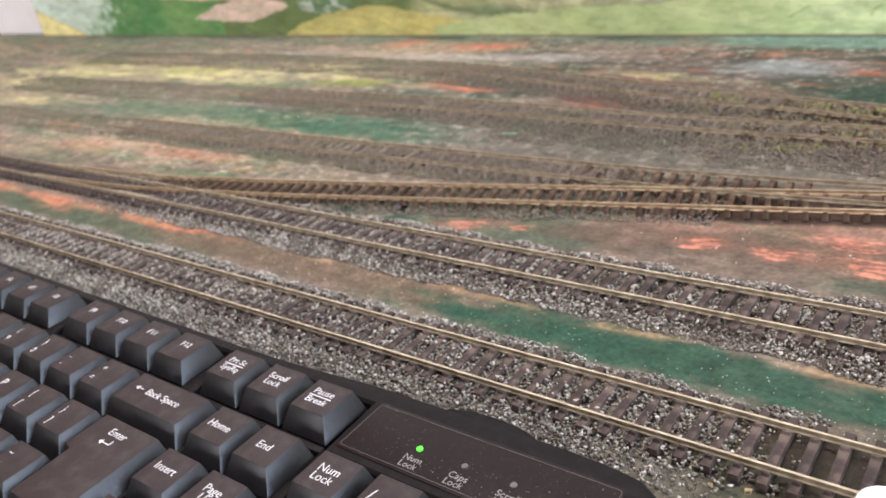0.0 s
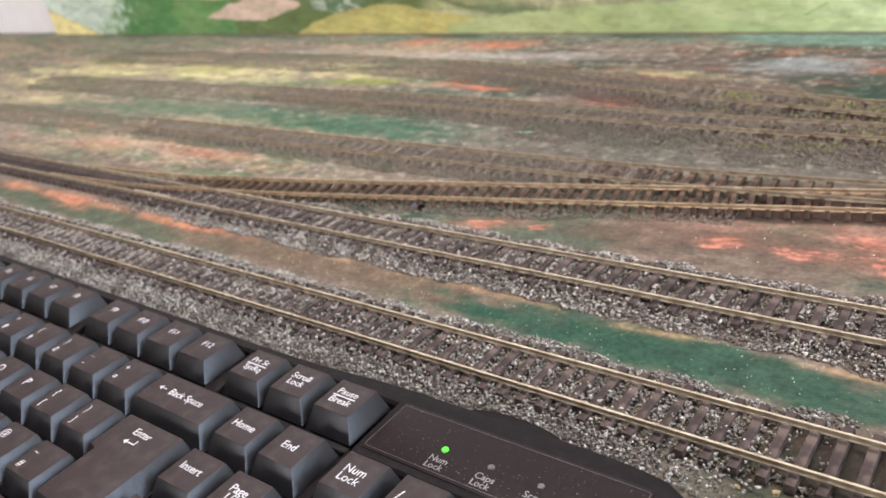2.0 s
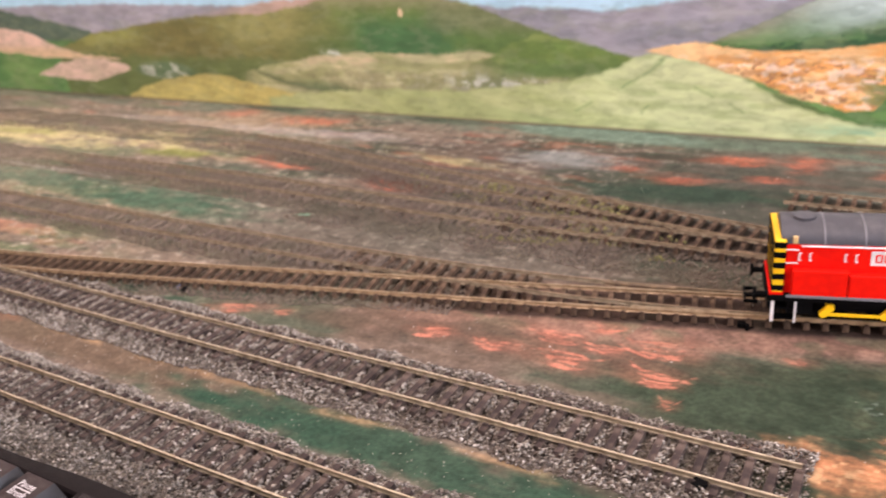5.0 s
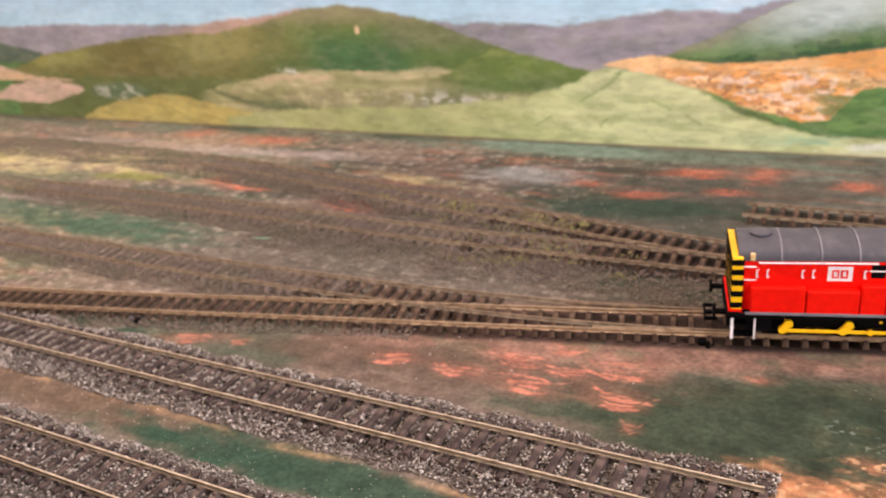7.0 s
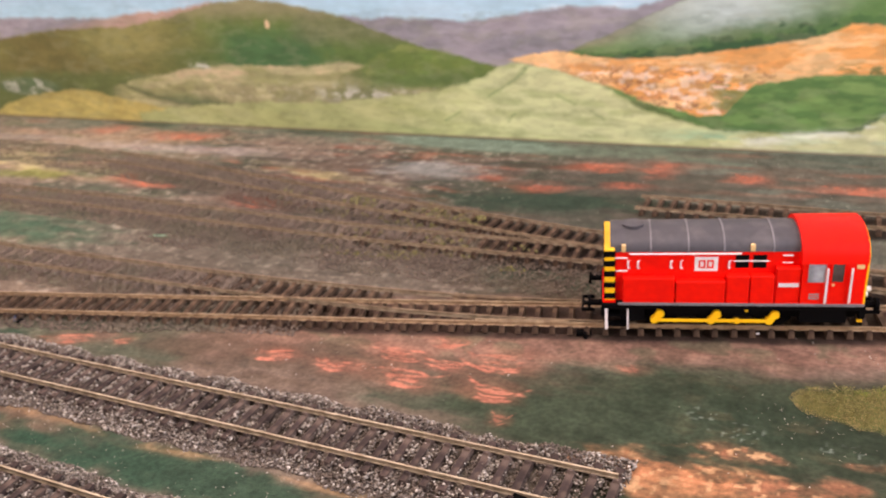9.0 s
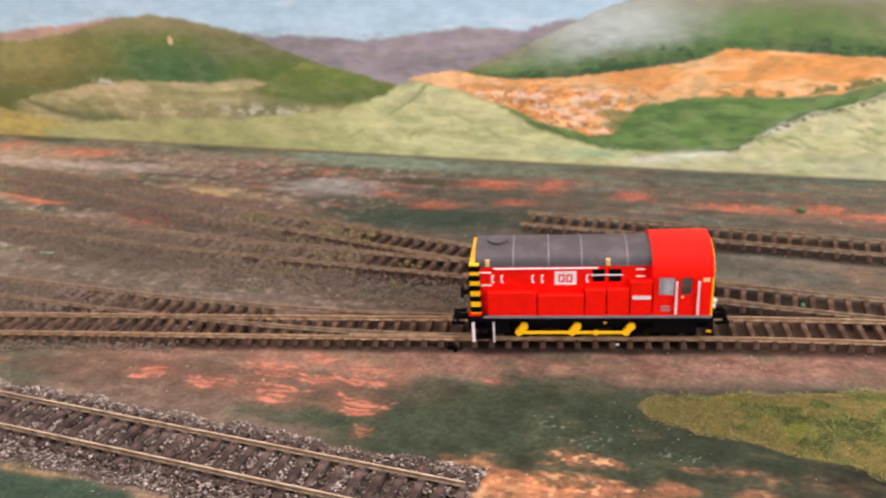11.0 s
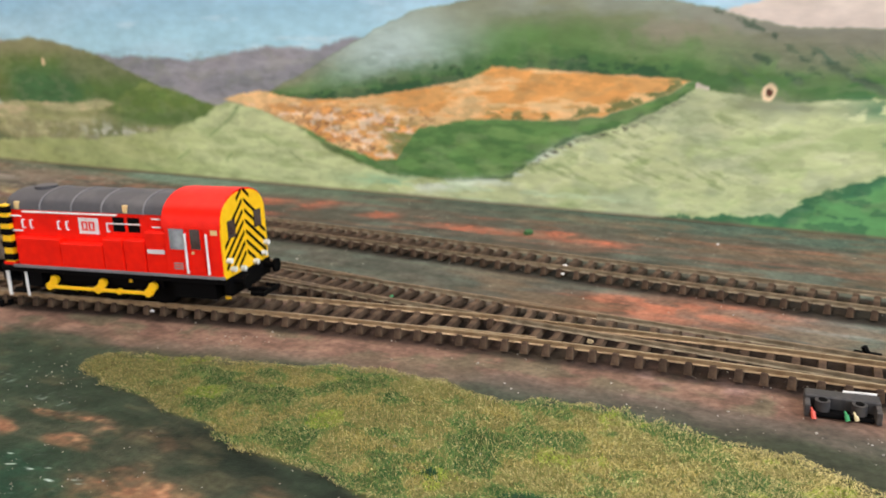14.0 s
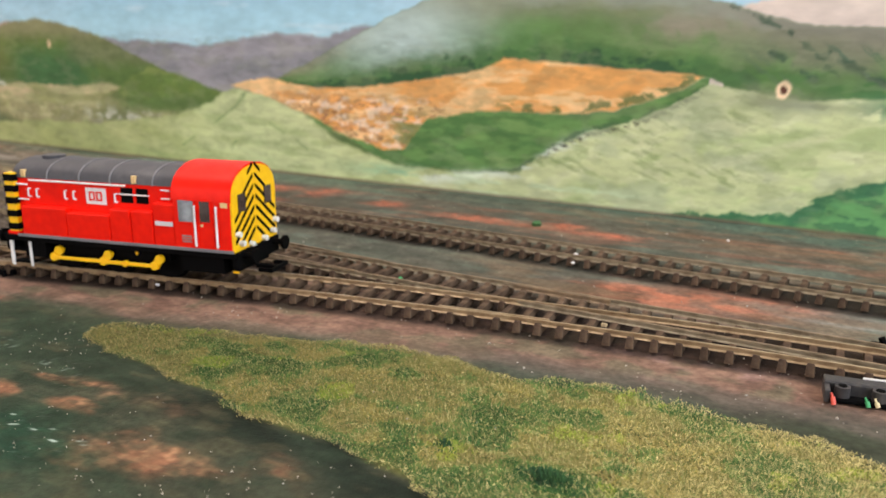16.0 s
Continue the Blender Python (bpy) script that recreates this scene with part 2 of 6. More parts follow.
def smooth(ob, angle=40):
    me = ob.data
    me.shade_smooth()
    me.set_sharp_from_angle(angle=radians(angle))
    return ob


def raw_mesh(name, verts, loops, size):
    """A mesh from numpy arrays: faces of one size."""
    me = bpy.data.meshes.new(name)
    nf = len(loops) // size
    me.vertices.add(len(verts))
    me.vertices.foreach_set("co", verts.astype(np.float32).ravel())
    me.loops.add(len(loops))
    me.loops.foreach_set("vertex_index", loops.astype(np.int32))
    me.polygons.add(nf)
    me.polygons.foreach_set("loop_start", np.arange(0, nf * size, size, dtype=np.int32))
    me.update(calc_edges=True)
    return me


rng = np.random.default_rng(7)


def vnoise(x, y, scale, seed):
    """Smooth value noise from 0 to 1 on arrays."""
    g = np.random.default_rng(seed).random((97, 97))
    u, v = x * scale + 31.7 * seed, y * scale + 17.3 * seed
    i, j = np.floor(u).astype(int), np.floor(v).astype(int)
    fu, fv = u - i, v - j
    fu, fv = fu * fu * (3 - 2 * fu), fv * fv * (3 - 2 * fv)
    a, b, c, d = g[i % 97, j % 97], g[(i + 1) % 97, j % 97], g[i % 97, (j + 1) % 97], g[(i + 1) % 97, (j + 1) % 97]
    return (a * (1 - fu) + b * fu) * (1 - fv) + (c * (1 - fu) + d * fu) * fv


def fbm(x, y, scale, seed):
    return (vnoise(x, y, scale, seed) + 0.5 * vnoise(x, y, scale * 2.1, seed + 1) + 0.25 * vnoise(x, y, scale * 4.3, seed + 2) + 0.125 * vnoise(x, y, scale * 8.7, seed + 3)) / 1.875


def grid_sheet(name, xs, ys, place, pigment):
    """A sheet of small quads over xs and ys, with its pigment per corner point."""
    X, Y = np.meshgrid(xs, ys)
    n, m = len(xs), len(ys)
    idx = np.arange(n * m).reshape(m, n)
    loops = np.stack([idx[:-1, :-1], idx[:-1, 1:], idx[1:, 1:], idx[1:, :-1]], -1).reshape(-1)
    me = raw_mesh(name, place(X, Y).reshape(-1, 3), loops, 4)
    at = me.color_attributes.new("pigment", "FLOAT_COLOR", "POINT")
    c = np.ones((n * m, 4), np.float32)
    c[:, :3] = pigment(X, Y).reshape(-1, 3)
    at.data.foreach_set("color", c.ravel())
    return me


def sstep(a, b, x):
    t = np.clip((x - a) / (b - a), 0, 1)
    return t * t * (3 - 2 * t)


def lay(P, colour, mask):
    """Brush a colour over the pigment where the mask is up."""
    P += (np.array(srgb(*colour)) - P) * np.clip(mask, 0, 1)[..., None]


# ---------------------------------------------------------------- room and bench
def slab(name, x0, x1, y0, y1, z0, z1, material, label=""):
    return tagged(part(name, box(bmesh.new(), x0, x1, y0, y1, z0, z1), material), label=label, kind="structure")


slab("floor", -2.4, 1.5, -2.7, 1.0, -0.90, -0.80, M_FLOOR, "grey carpeted floor of the room")
slab("ceiling", -2.4, 1.5, -2.7, 1.0, 1.5, 1.6, M_ROOM, "plain unseen ceiling")
slab("wall_north", -2.4, 1.5, 0.66, 0.76, -0.80, 1.5, M_WALL, "plain cream wall behind the painted backdrop")
slab("wall_west", -2.4, -2.3, -2.6, 0.66, -0.80, 1.5, M_ROOM, "plain unseen grey wall")
# the east wall has a window opening; the south one is made up for the back fill
for nm, bx in (("wall_east", ((1.4, 1.5, -2.6, -0.6, -0.8, 1.5), (1.4, 1.5, 0.62, 0.66, -0.8, 1.5), (1.4, 1.5, -0.6, 0.62, -0.8, 0.1), (1.4, 1.5, -0.6, 0.62, 1.25, 1.5))),
               ("wall_south", ((-2.4, -1.8, -2.7, -2.6, -0.8, 1.5), (0.8, 1.5, -2.7, -2.6, -0.8, 1.5), (-1.8, 0.8, -2.7, -2.6, -0.8, 0.2), (-1.8, 0.8, -2.7, -2.6, 1.45, 1.5)))):
    bmw = bmesh.new()
    for b6 in bx:
        box(bmw, *b6)
    tagged(part(nm, bmw, M_ROOM), label="unseen grey wall with an assumed window opening", kind="structure")

# unseen fitting, made up to go with the overhead fill lamp
fitting = thing("fill_light_fitting", label="unseen white ceiling fitting added for the overhead fill lamp", category="ceiling light")
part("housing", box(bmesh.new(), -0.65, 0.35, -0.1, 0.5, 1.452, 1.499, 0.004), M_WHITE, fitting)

bench = thing("layout_bench", label="timber bench carrying the railway layout board", category="bench")
part("bench_top", box(bmesh.new(), -1.35, 1.1, -0.2, 0.655, -0.020, -0.0015), M_WOOD, bench)
for lx in (-1.25, 0.95):
    for ly in (-0.12, 0.58):
        part("leg", box(bmesh.new(), lx, lx + 0.045, ly, ly + 0.045, -0.80, -0.020, 0.003), M_WOOD, bench)

# ---------------------------------------------------------------- tracks: centre lines
def spline(ctrl, step=0.004):
    """A smooth centre line through a few points, at even steps."""
    p = [Vector((*c, 0)) for c in ctrl]
    p = [2 * p[0] - p[1]] + p + [2 * p[-1] - p[-2]]
    out = []
    for i in range(1, len(p) - 2):
        n = max(2, int((p[i + 1] - p[i]).length / step))
        for k in range(n):
            t = k / n
            a, b, c, d = p[i - 1], p[i], p[i + 1], p[i + 2]
            # finite-difference tangents, safe for uneven spacing
            m0 = (c - a) * ((c - b).length / max((c - a).length, 1e-6))
            m1 = (d - b) * ((c - b).length / max((d - b).length, 1e-6))
            out.append((2 * t**3 - 3 * t**2 + 1) * b + (t**3 - 2 * t**2 + t) * m0 + (-2 * t**3 + 3 * t**2) * c + (t**3 - t**2) * m1)
    out.append(p[-2])
    return out


LINES = {
    "near": [(-0.80, 0.2275), (0.42, 0.2275)],
    "second": [(-0.80, 0.290), (-0.2, 0.290), (0.219, 0.2915)],
    "crossover": [(-0.46, 0.290), (-0.38, 0.2908), (-0.28, 0.2975), (-0.20, 0.3105), (-0.132, 0.3245), (0.0, 0.3545), (0.128, 0.3835), (0.218, 0.4052), (0.259, 0.4156), (0.30, 0.4255), (0.36, 0.4370), (0.41, 0.4445), (0.46, 0.4505), (0.54, 0.4565)],
    "middle": [(-0.80, 0.3755), (-0.2, 0.377), (0.0, 0.380), (0.08, 0.3845), (0.14, 0.391), (0.19, 0.4), (0.23, 0.409), (0.259, 0.4156)],
    "far": [(-0.80, 0.456), (-0.2, 0.459), (0.02, 0.453), (0.15, 0.455), (0.3, 0.457), (0.80, 0.4585)],
    "back": [(-0.80, 0.549), (-0.35, 0.546), (-0.2, 0.534), (-0.1, 0.516), (-0.009, 0.4985), (0.06, 0.488), (0.13, 0.4775), (0.187, 0.4695), (0.25, 0.461), (0.31, 0.457)],
    "siding": [(0.176, 0.5275), (0.4, 0.524), (0.80, 0.5205)],
}
PATHS = {k: spline(v) for k, v in LINES.items()}
PARENT_LINE = {"crossover": ("second", "far"), "middle": ("crossover",), "back": ("far",)}
GAUGE, RAIL_TOP = 0.0165, 0.0052
# where the scatter swallows the old lines, and where two lines share long turnout timbers
BURIED = {"far": -0.36, "back": -0.24, "middle": -0.41}
LONG_TIMBERS = (0.372, 0.545)


def gap_to(p, other):
    return min((p - q).length for q in PATHS[other][::1])


def tangent(path, i):
    return (path[min(i + 1, len(path) - 1)] - path[max(i - 1, 0)]).normalized()


RAIL_SECTION = ((-0.0006, 0.0), (0.0006, 0.0), (0.0006, 0.0002), (0.0002, 0.0005), (0.0002, 0.0012), (0.0004, 0.0014), (0.0004, 0.0019), (-0.0004, 0.0019), (-0.0004, 0.0014), (-0.0002, 0.0012), (-0.0002, 0.0005), (-0.0006, 0.0002))


CHECK_RAILS = {"crossover": ((0.135, 0.175, -1), (0.355, 0.395, -1), (-0.27, -0.23, 1)), "far": ((0.365, 0.405, 1), (0.165, 0.205, -1)), "second": ((-0.275, -0.235, -1),), "middle": ((0.12, 0.155, 1),)}


def rail_mesh(path, side, z, inset=0.0):
    bm = bmesh.new()
    rings = []
    for i, p in enumerate(path):
        d = tangent(path, i)
        nrm = Vector((-d.y, d.x, 0))
        c = p + nrm * side * (GAUGE / 2 + 0.0005 + inset)
        rings.append([bm.verts.new(c + nrm * u + Vector((0, 0, z + w))) for u, w in RAIL_SECTION])
    k = len(RAIL_SECTION)
    for a, b in zip(rings, rings[1:]):
        for j in range(k):
            bm.faces.new((a[j], a[(j + 1) % k], b[(j + 1) % k], b[j]))
    bm.faces.new(rings[0])
    bm.faces.new(rings[-1][::-1])
    return bm


def sleeper_mesh(length, w=0.0015):
    bm = bmesh.new()
    box(bm, -w, w, -length / 2, length / 2, 0.0, 0.0025, 0.0, (-w + 0.0002, w - 0.0002, -length / 2 + 0.0003, length / 2 - 0.0003))
    for s in (-1, 1):
        for off in (-0.0017, 0.0017):
            y = s * (GAUGE / 2 + 0.0005) + off
            box(bm, -0.0011, 0.0011, y - 0.0007, y + 0.0007, 0.0025, 0.0034, 0.0, (-0.0009, 0.0009, y - 0.0004, y + 0.0004))
    me = bpy.data.meshes.new("sleeper")
    bm.to_mesh(me)
    bm.free()
    return me


def build_track(key, label, rail_m, sleeper_m, lift, skip=()):
    path = PATHS[key]
    t = thing("railway_track", label=label, category="railway track", group="model railway tracks")
    start = BURIED.get(key, -9)
    keep = [p for p in path if p.x > start and all(gap_to(p, o) > 0.0012 for o in PARENT_LINE.get(key, ()))]
    for s in (-1, 1):
        r1 = part("rail", rail_mesh(keep, s, RAIL_TOP - 0.0019 + lift), rail_m, t)
        r1.data.materials.append(M_RAIL_WEB_E if key == "crossover" else M_RAIL_SIDE)
        for f in r1.data.polygons:
            f.material_index = 0 if f.normal.z > 0.5 and f.center.z > RAIL_TOP - 0.001 else 1
        smooth(r1, 30)
    for x0, x1, s in CHECK_RAILS.get(key, ()):
        bit = [p for p in path if x0 <= p.x <= x1]
        part("check_rail", rail_mesh(bit, s, RAIL_TOP - 0.0019 + lift, -0.0016), rail_m, t)
    me = sleeper_mesh(0.0285 if key in ("near", "second") else 0.0230, 0.0015 if key in ("near", "second") else 0.00125)
    me.materials.append(sleeper_m)
    dusty_me = me.copy()
    dusty_me.materials[0] = M_SLEEPER_L
    r = random.Random(key)
    cum = np.concatenate([[0], np.cumsum([(b - a).length for a, b in zip(path, path[1:])])])
    px, py = [p.x for p in path], [p.y for p in path]
    for dist in np.arange(0.004, cum[-1], 0.0073):
        p = Vector((np.interp(dist, cum, px), np.interp(dist, cum, py), 0))
        if p.x < start + 0.01 or (key == "far" and LONG_TIMBERS[0] < p.x < LONG_TIMBERS[1]):
            continue
        span = gap_to(p, "far") if key == "crossover" and LONG_TIMBERS[0] < p.x < LONG_TIMBERS[1] else 0.0
        if not span and min((gap_to(p, o) for o in PARENT_LINE.get(key, ())), default=1) < 0.010:
            continue
        d = tangent(path, int(np.searchsorted(cum, dist)))
        old = key in ("middle", "far", "back") and p.x < {"middle": -0.01, "far": 0.05, "back": 0.04}[key] + r.uniform(-0.03, 0.03)
        ob = new("sleeper", dusty_me if old else me)
        ob.parent = t
        ob.matrix_world = Matrix.Translation((p.x, p.y + span / 2, (r.uniform(-0.0009, 0.0002) if old else 0.0008) + lift)) @ Matrix.Rotation(math.atan2(d.y, d.x) + r.uniform(-0.02, 0.02), 4, "Z") @ Matrix.Diagonal((1, 1 + span / 0.0230, 1, 1))
    return t

# ---------------------------------------------------------------- painted board
ORANGE_NEAR = [(-0.047, 0.318, 0.016, 0.005, 20), (-0.017, 0.324, 0.006, 0.003, 20), (0.062, 0.336, 0.011, 0.005, 15), (0.092, 0.336, 0.012, 0.005, 2), (0.124, 0.335, 0.017, 0.007, -4), (0.161, 0.336, 0.013, 0.006, 0),
               (0.158, 0.358, 0.016, 0.008, 6), (0.131, 0.365, 0.009, 0.005, 6), (0.136, 0.348, 0.010, 0.004, 4), (0.112, 0.352, 0.014, 0.006, -4), (0.170, 0.321, 0.004, 0.004, 5), (0.207, 0.367, 0.006, 0.003, 6)]
ORANGE_FAR = [(-0.318, 0.613, 0.021, 0.012, 4), (-0.223, 0.609, 0.034, 0.012, 4), (0.136, 0.591, 0.019, 0.009, 4), (0.177, 0.595, 0.010, 0.014, 4), (0.112, 0.547, 0.019, 0.006, 4), (0.161, 0.562, 0.011, 0.006, 4), (0.074, 0.560, 0.011, 0.004, 4),
              (-0.200, 0.510, 0.014, 0.009, 4), (0.231, 0.585, 0.010, 0.008, 4), (-0.165, 0.502, 0.022, 0.005, 0), (-0.062, 0.489, 0.022, 0.009, -8), (-0.022, 0.493, 0.011, 0.005, 0), (0.338, 0.585, 0.010, 0.007, 0), (0.30, 0.577, 0.030, 0.006, 0), (0.36, 0.576, 0.02, 0.005, 0), (0.503, 0.436, 0.006, 0.003, 20)]
ORANGE_LEFT = [(-0.392, 0.271, 0.016, 0.007, 0), (-0.318, 0.270, 0.036, 0.008, 0), (-0.208, 0.268, 0.040, 0.004, 0), (-0.408, 0.340, 0.042, 0.010, 6), (-0.301, 0.347, 0.017, 0.007, 6)]
GREENS = [(-0.395, 0.420, 0.115, 0.017, 2), (-0.215, 0.417, 0.075, 0.018, 0), (-0.118, 0.316, 0.010, 0.005, 10), (-0.080, 0.312, 0.013, 0.005, 10), (0.205, 0.332, 0.056, 0.015, 6), (0.25, 0.347, 0.05, 0.024, 6), (-0.003, 0.256, 0.018, 0.004, 0),
          (0.085, 0.2575, 0.095, 0.0125, 0), (-0.30, 0.2585, 0.10, 0.010, 0), (0.026, 0.628, 0.060, 0.009, 0), (0.097, 0.589, 0.048, 0.006, 2), (0.116, 0.528, 0.065, 0.018, 4)]
YELLOWS = [(-0.553, 0.508, 0.20, 0.020, 3), (-0.650, 0.411, 0.040, 0.008, 4), (-0.738, 0.455, 0.036, 0.012, 4), (-0.343, 0.540, 0.02, 0.006, 6), (-0.045, 0.543, 0.05, 0.006, -8), (0.086, 0.454, 0.03, 0.004, 4)]
PALES = [(-0.385, 0.582, 0.052, 0.006, 2), (0.025, 0.566, 0.034, 0.014, 4), (-0.22, 0.575, 0.10, 0.01, 2), (-0.40, 0.444, 0.10, 0.003, -1), (0.466, 0.500, 0.03, 0.012, 10)]
SANDS = [(0.236, 0.308, 0.026, 0.012, 4), (0.252, 0.328, 0.011, 0.0028, -6), (0.266, 0.315, 0.012, 0.004, 14), (0.327, 0.338, 0.014, 0.0045, 6), (0.289, 0.3330, 0.009, 0.0022, 6), (0.303, 0.3372, 0.010, 0.0018, 10), (0.309, 0.325, 0.007, 0.0024, 4), (0.283, 0.322, 0.006, 0.003, 0), (0.350, 0.317, 0.022, 0.007, 16)]
TEALS = [(0.312, 0.308, 0.026, 0.012, 0), (0.27, 0.293, 0.05, 0.012, 0), (0.262, 0.350, 0.030, 0.014, 0), (0.392, 0.486, 0.016, 0.010, 10)]


def windowed(fn):
    """Work a mark out only on the stretch of the sheet round it."""
    def run(X, Y, b, *rest):
        reach = 3.2 * max(b[2], b[3])
        i = np.flatnonzero(np.abs(Y[:, 0] - b[1]) < reach)
        j = np.flatnonzero(np.abs(X[0] - b[0]) < reach)
        out = np.zeros(X.shape)
        if len(i) and len(j):
            w = (slice(i[0], i[-1] + 1), slice(j[0], j[-1] + 1))
            out[w] = fn(X[w], Y[w], b, *rest)
        return out
    return run


@windowed
def blob_mask(X, Y, b, wobble, seed, soft=0.35):
    cx, cy, rx, ry, deg = b
    a = radians(deg)
    u = ((X - cx) * math.cos(a) + (Y - cy) * math.sin(a)) / rx
    v = (-(X - cx) * math.sin(a) + (Y - cy) * math.cos(a)) / ry
    d = np.sqrt(u * u + v * v) + wobble * (fbm(X, Y * 2.5, 70, seed) - 0.5) * 2
    return 1 - sstep(1 - soft, 1 + soft, d)


def GRASS_UP(x):
    return np.interp(x, [0.2645, 0.267, 0.271, 0.280, 0.296, 0.313, 0.325, 0.340, 0.360, 0.380, 0.399, 0.420, 0.433, 0.454, 0.472, 0.484, 0.497, 0.55, 0.62], [0.363, 0.368, 0.373, 0.376, 0.381, 0.385, 0.391, 0.395, 0.401, 0.405, 0.399, 0.406, 0.408, 0.405, 0.403, 0.399, 0.394, 0.36, 0.30])


def GRASS_LO(x):
    return np.interp(x, [0.2645, 0.269, 0.276, 0.288, 0.306, 0.322, 0.338, 0.355, 0.369, 0.381, 0.392, 0.43, 0.47, 0.62], [0.363, 0.359, 0.355, 0.3515, 0.351, 0.347, 0.347, 0.3415, 0.3405, 0.3425, 0.338, 0.333, 0.32, 0.24])


@windowed
def strokes(X, Y, b, seed):
    """A sheaf of thin dry brush lines that bow together, broken by the brush's grain, inside a blob."""
    cx, cy, rx, ry, deg = b
    r = random.Random(seed)
    total = np.zeros(X.shape)
    warp = (fbm(X, Y, 75, seed) - 0.5) * 0.6
    grain = 0.25 + 0.75 * sstep(0.38, 0.56, fbm(X * 0.5 + 0.3 * Y, Y * 2.4 - 0.4 * X, 300, 90 + seed % 5))
    bow = r.uniform(0.35, 0.9)
    for i in range(6):
        a = radians(deg + r.uniform(-4, 4))
        u = ((X - cx) * math.cos(a) + (Y - cy) * math.sin(a)) / rx
        v = (-(X - cx) * math.sin(a) + (Y - cy) * math.cos(a)) / ry
        off, w, ln, sh = -0.9 + 0.3 * i + r.uniform(-0.1, 0.1), r.uniform(0.08, 0.17), r.uniform(0.5, 1.05), r.uniform(-0.35, 0.35)
        d = np.abs(v - off - bow * u * u * (1 if i < 5 else -0.6) - warp)
        total = np.maximum(total, r.uniform(0.55, 1.0) * sstep(w * 1.5, w * 0.4, d) * sstep(ln, ln * 0.6, np.abs(u - sh) + 0.5 * warp))
    return np.maximum(total * grain, 0.20 * blob_mask(X, Y, b, 0.8, seed, 0.8))


def board_pigment(X, Y):
    P = np.empty(X.shape + (3,))
    P[:] = srgb(102, 88, 76)
    lay(P, (124, 112, 96), (1 - sstep(-0.2, 0.05, X)) * sstep(0.31, 0.36, Y) * 0.8)
    n1, n2, n3 = fbm(X, Y * 2, 14, 3), fbm(X, Y * 2, 45, 9), fbm(X, Y * 1.5, 150, 15)
    lay(P, (76, 84, 68), sstep(0.46, 0.62, n1) * 0.9)
    lay(P, (118, 108, 96), sstep(0.55, 0.72, fbm(X * 0.5, Y * 3, 55, 71)) * sstep(0.42, 0.5, Y) * 0.7)
    lay(P, (66, 68, 58), sstep(0.52, 0.66, fbm(X * 0.5, Y * 3.4, 40, 76)) * sstep(0.42, 0.5, Y) * 0.8)
    lay(P, (150, 98, 76), sstep(0.62, 0.72, fbm(X * 0.6, Y * 3, 46, 81)) * sstep(0.48, 0.54, Y) * 0.6)
    lay(P, (122, 106, 92), sstep(0.52, 0.68, n2) * 0.6)
    # grey chippings spread between the lines, and stained patches on the far left
    lay(P, (114, 107, 94), sstep(-0.22, -0.08, X) * (1 - sstep(0.08, 0.14, X)) * sstep(0.385, 0.40, Y) * sstep(0.452, 0.445, Y) * 0.8)
    left = 1 - sstep(-0.26, -0.12, X)
    lay(P, (158, 138, 110), left * sstep(0.50, 0.66, fbm(X * 0.5, Y * 2.2, 24, 101)) * sstep(0.30, 0.33, Y) * 0.7)
    lay(P, (96, 106, 76), left * sstep(0.52, 0.66, fbm(X * 0.6, Y * 2.6, 30, 103)) * sstep(0.30, 0.33, Y) * 0.8)
    lay(P, (188, 124, 92), left * sstep(0.58, 0.70, fbm(X * 0.7, Y * 2.2, 26, 107)) * sstep(0.315, 0.33, Y) * sstep(0.39, 0.37, Y) * 0.3)
    fleck = sstep(0.60, 0.74, fbm(X, Y * 1.5, 210, 109)) * sstep(0.30, 0.33, Y) * (1 - sstep(0.10, 0.16, X))
    lay(P, (172, 162, 144), fleck * 0.6 * np.where(Y < 0.378, 1 - sstep(-0.10, -0.03, X), 1.0))
    lay(P, (58, 60, 52), sstep(0.60, 0.72, fbm(X, Y * 1.6, 170, 113)) * sstep(0.30, 0.33, Y) * (1 - sstep(0.10, 0.16, X)) * 0.5)
    # the two tones of green-grey between the far lines and the backdrop
    lay(P, (80, 82, 71), sstep(0.47, 0.49, Y) * sstep(0.05, 0.15, X) * 0.75)
    lay(P, (60, 62, 54), sstep(0.52, 0.66, fbm(X * 0.8, Y * 2, 40, 145)) * sstep(0.47, 0.49, Y) * sstep(0.15, 0.22, X) * 0.6)
    lay(P, (96, 106, 94), sstep(0.54, 0.68, fbm(X * 0.8, Y * 2, 36, 147)) * sstep(0.47, 0.49, Y) * sstep(0.15, 0.22, X) * 0.6)
    lay(P, (150, 96, 74), sstep(0.58, 0.68, fbm(X * 0.5, Y * 3.4, 60, 149)) * sstep(0.55, 0.565, Y) * sstep(0.15, 0.22, X) * 0.3)
    strip = 0.25 + 0.75 * sstep(0.46, 0.60, fbm(X * 0.6, Y * 2.5, 30, 203))
    lay(P, (90, 106, 90), sstep(0.605, 0.615, Y) * 0.75 * strip)
    lay(P, (76, 93, 81), sstep(0.606, 0.616, Y) * sstep(0.22, 0.28, X) * 0.8 * np.clip(strip + 0.3, 0, 1))
    lay(P, (64, 78, 62), sstep(0.622, 0.630, Y) * sstep(0.5, 0.35, n1) * (1 - sstep(-0.15, 0.0, X)))
    # brown strip between the two near tracks and earth below the crossover
    lay(P, (98, 83, 67), sstep(0.250, 0.256, Y) * sstep(0.28, 0.272, Y) * sstep(-0.30, -0.22, X) * (1 - sstep(-0.02, 0.04, X)) * 0.9)
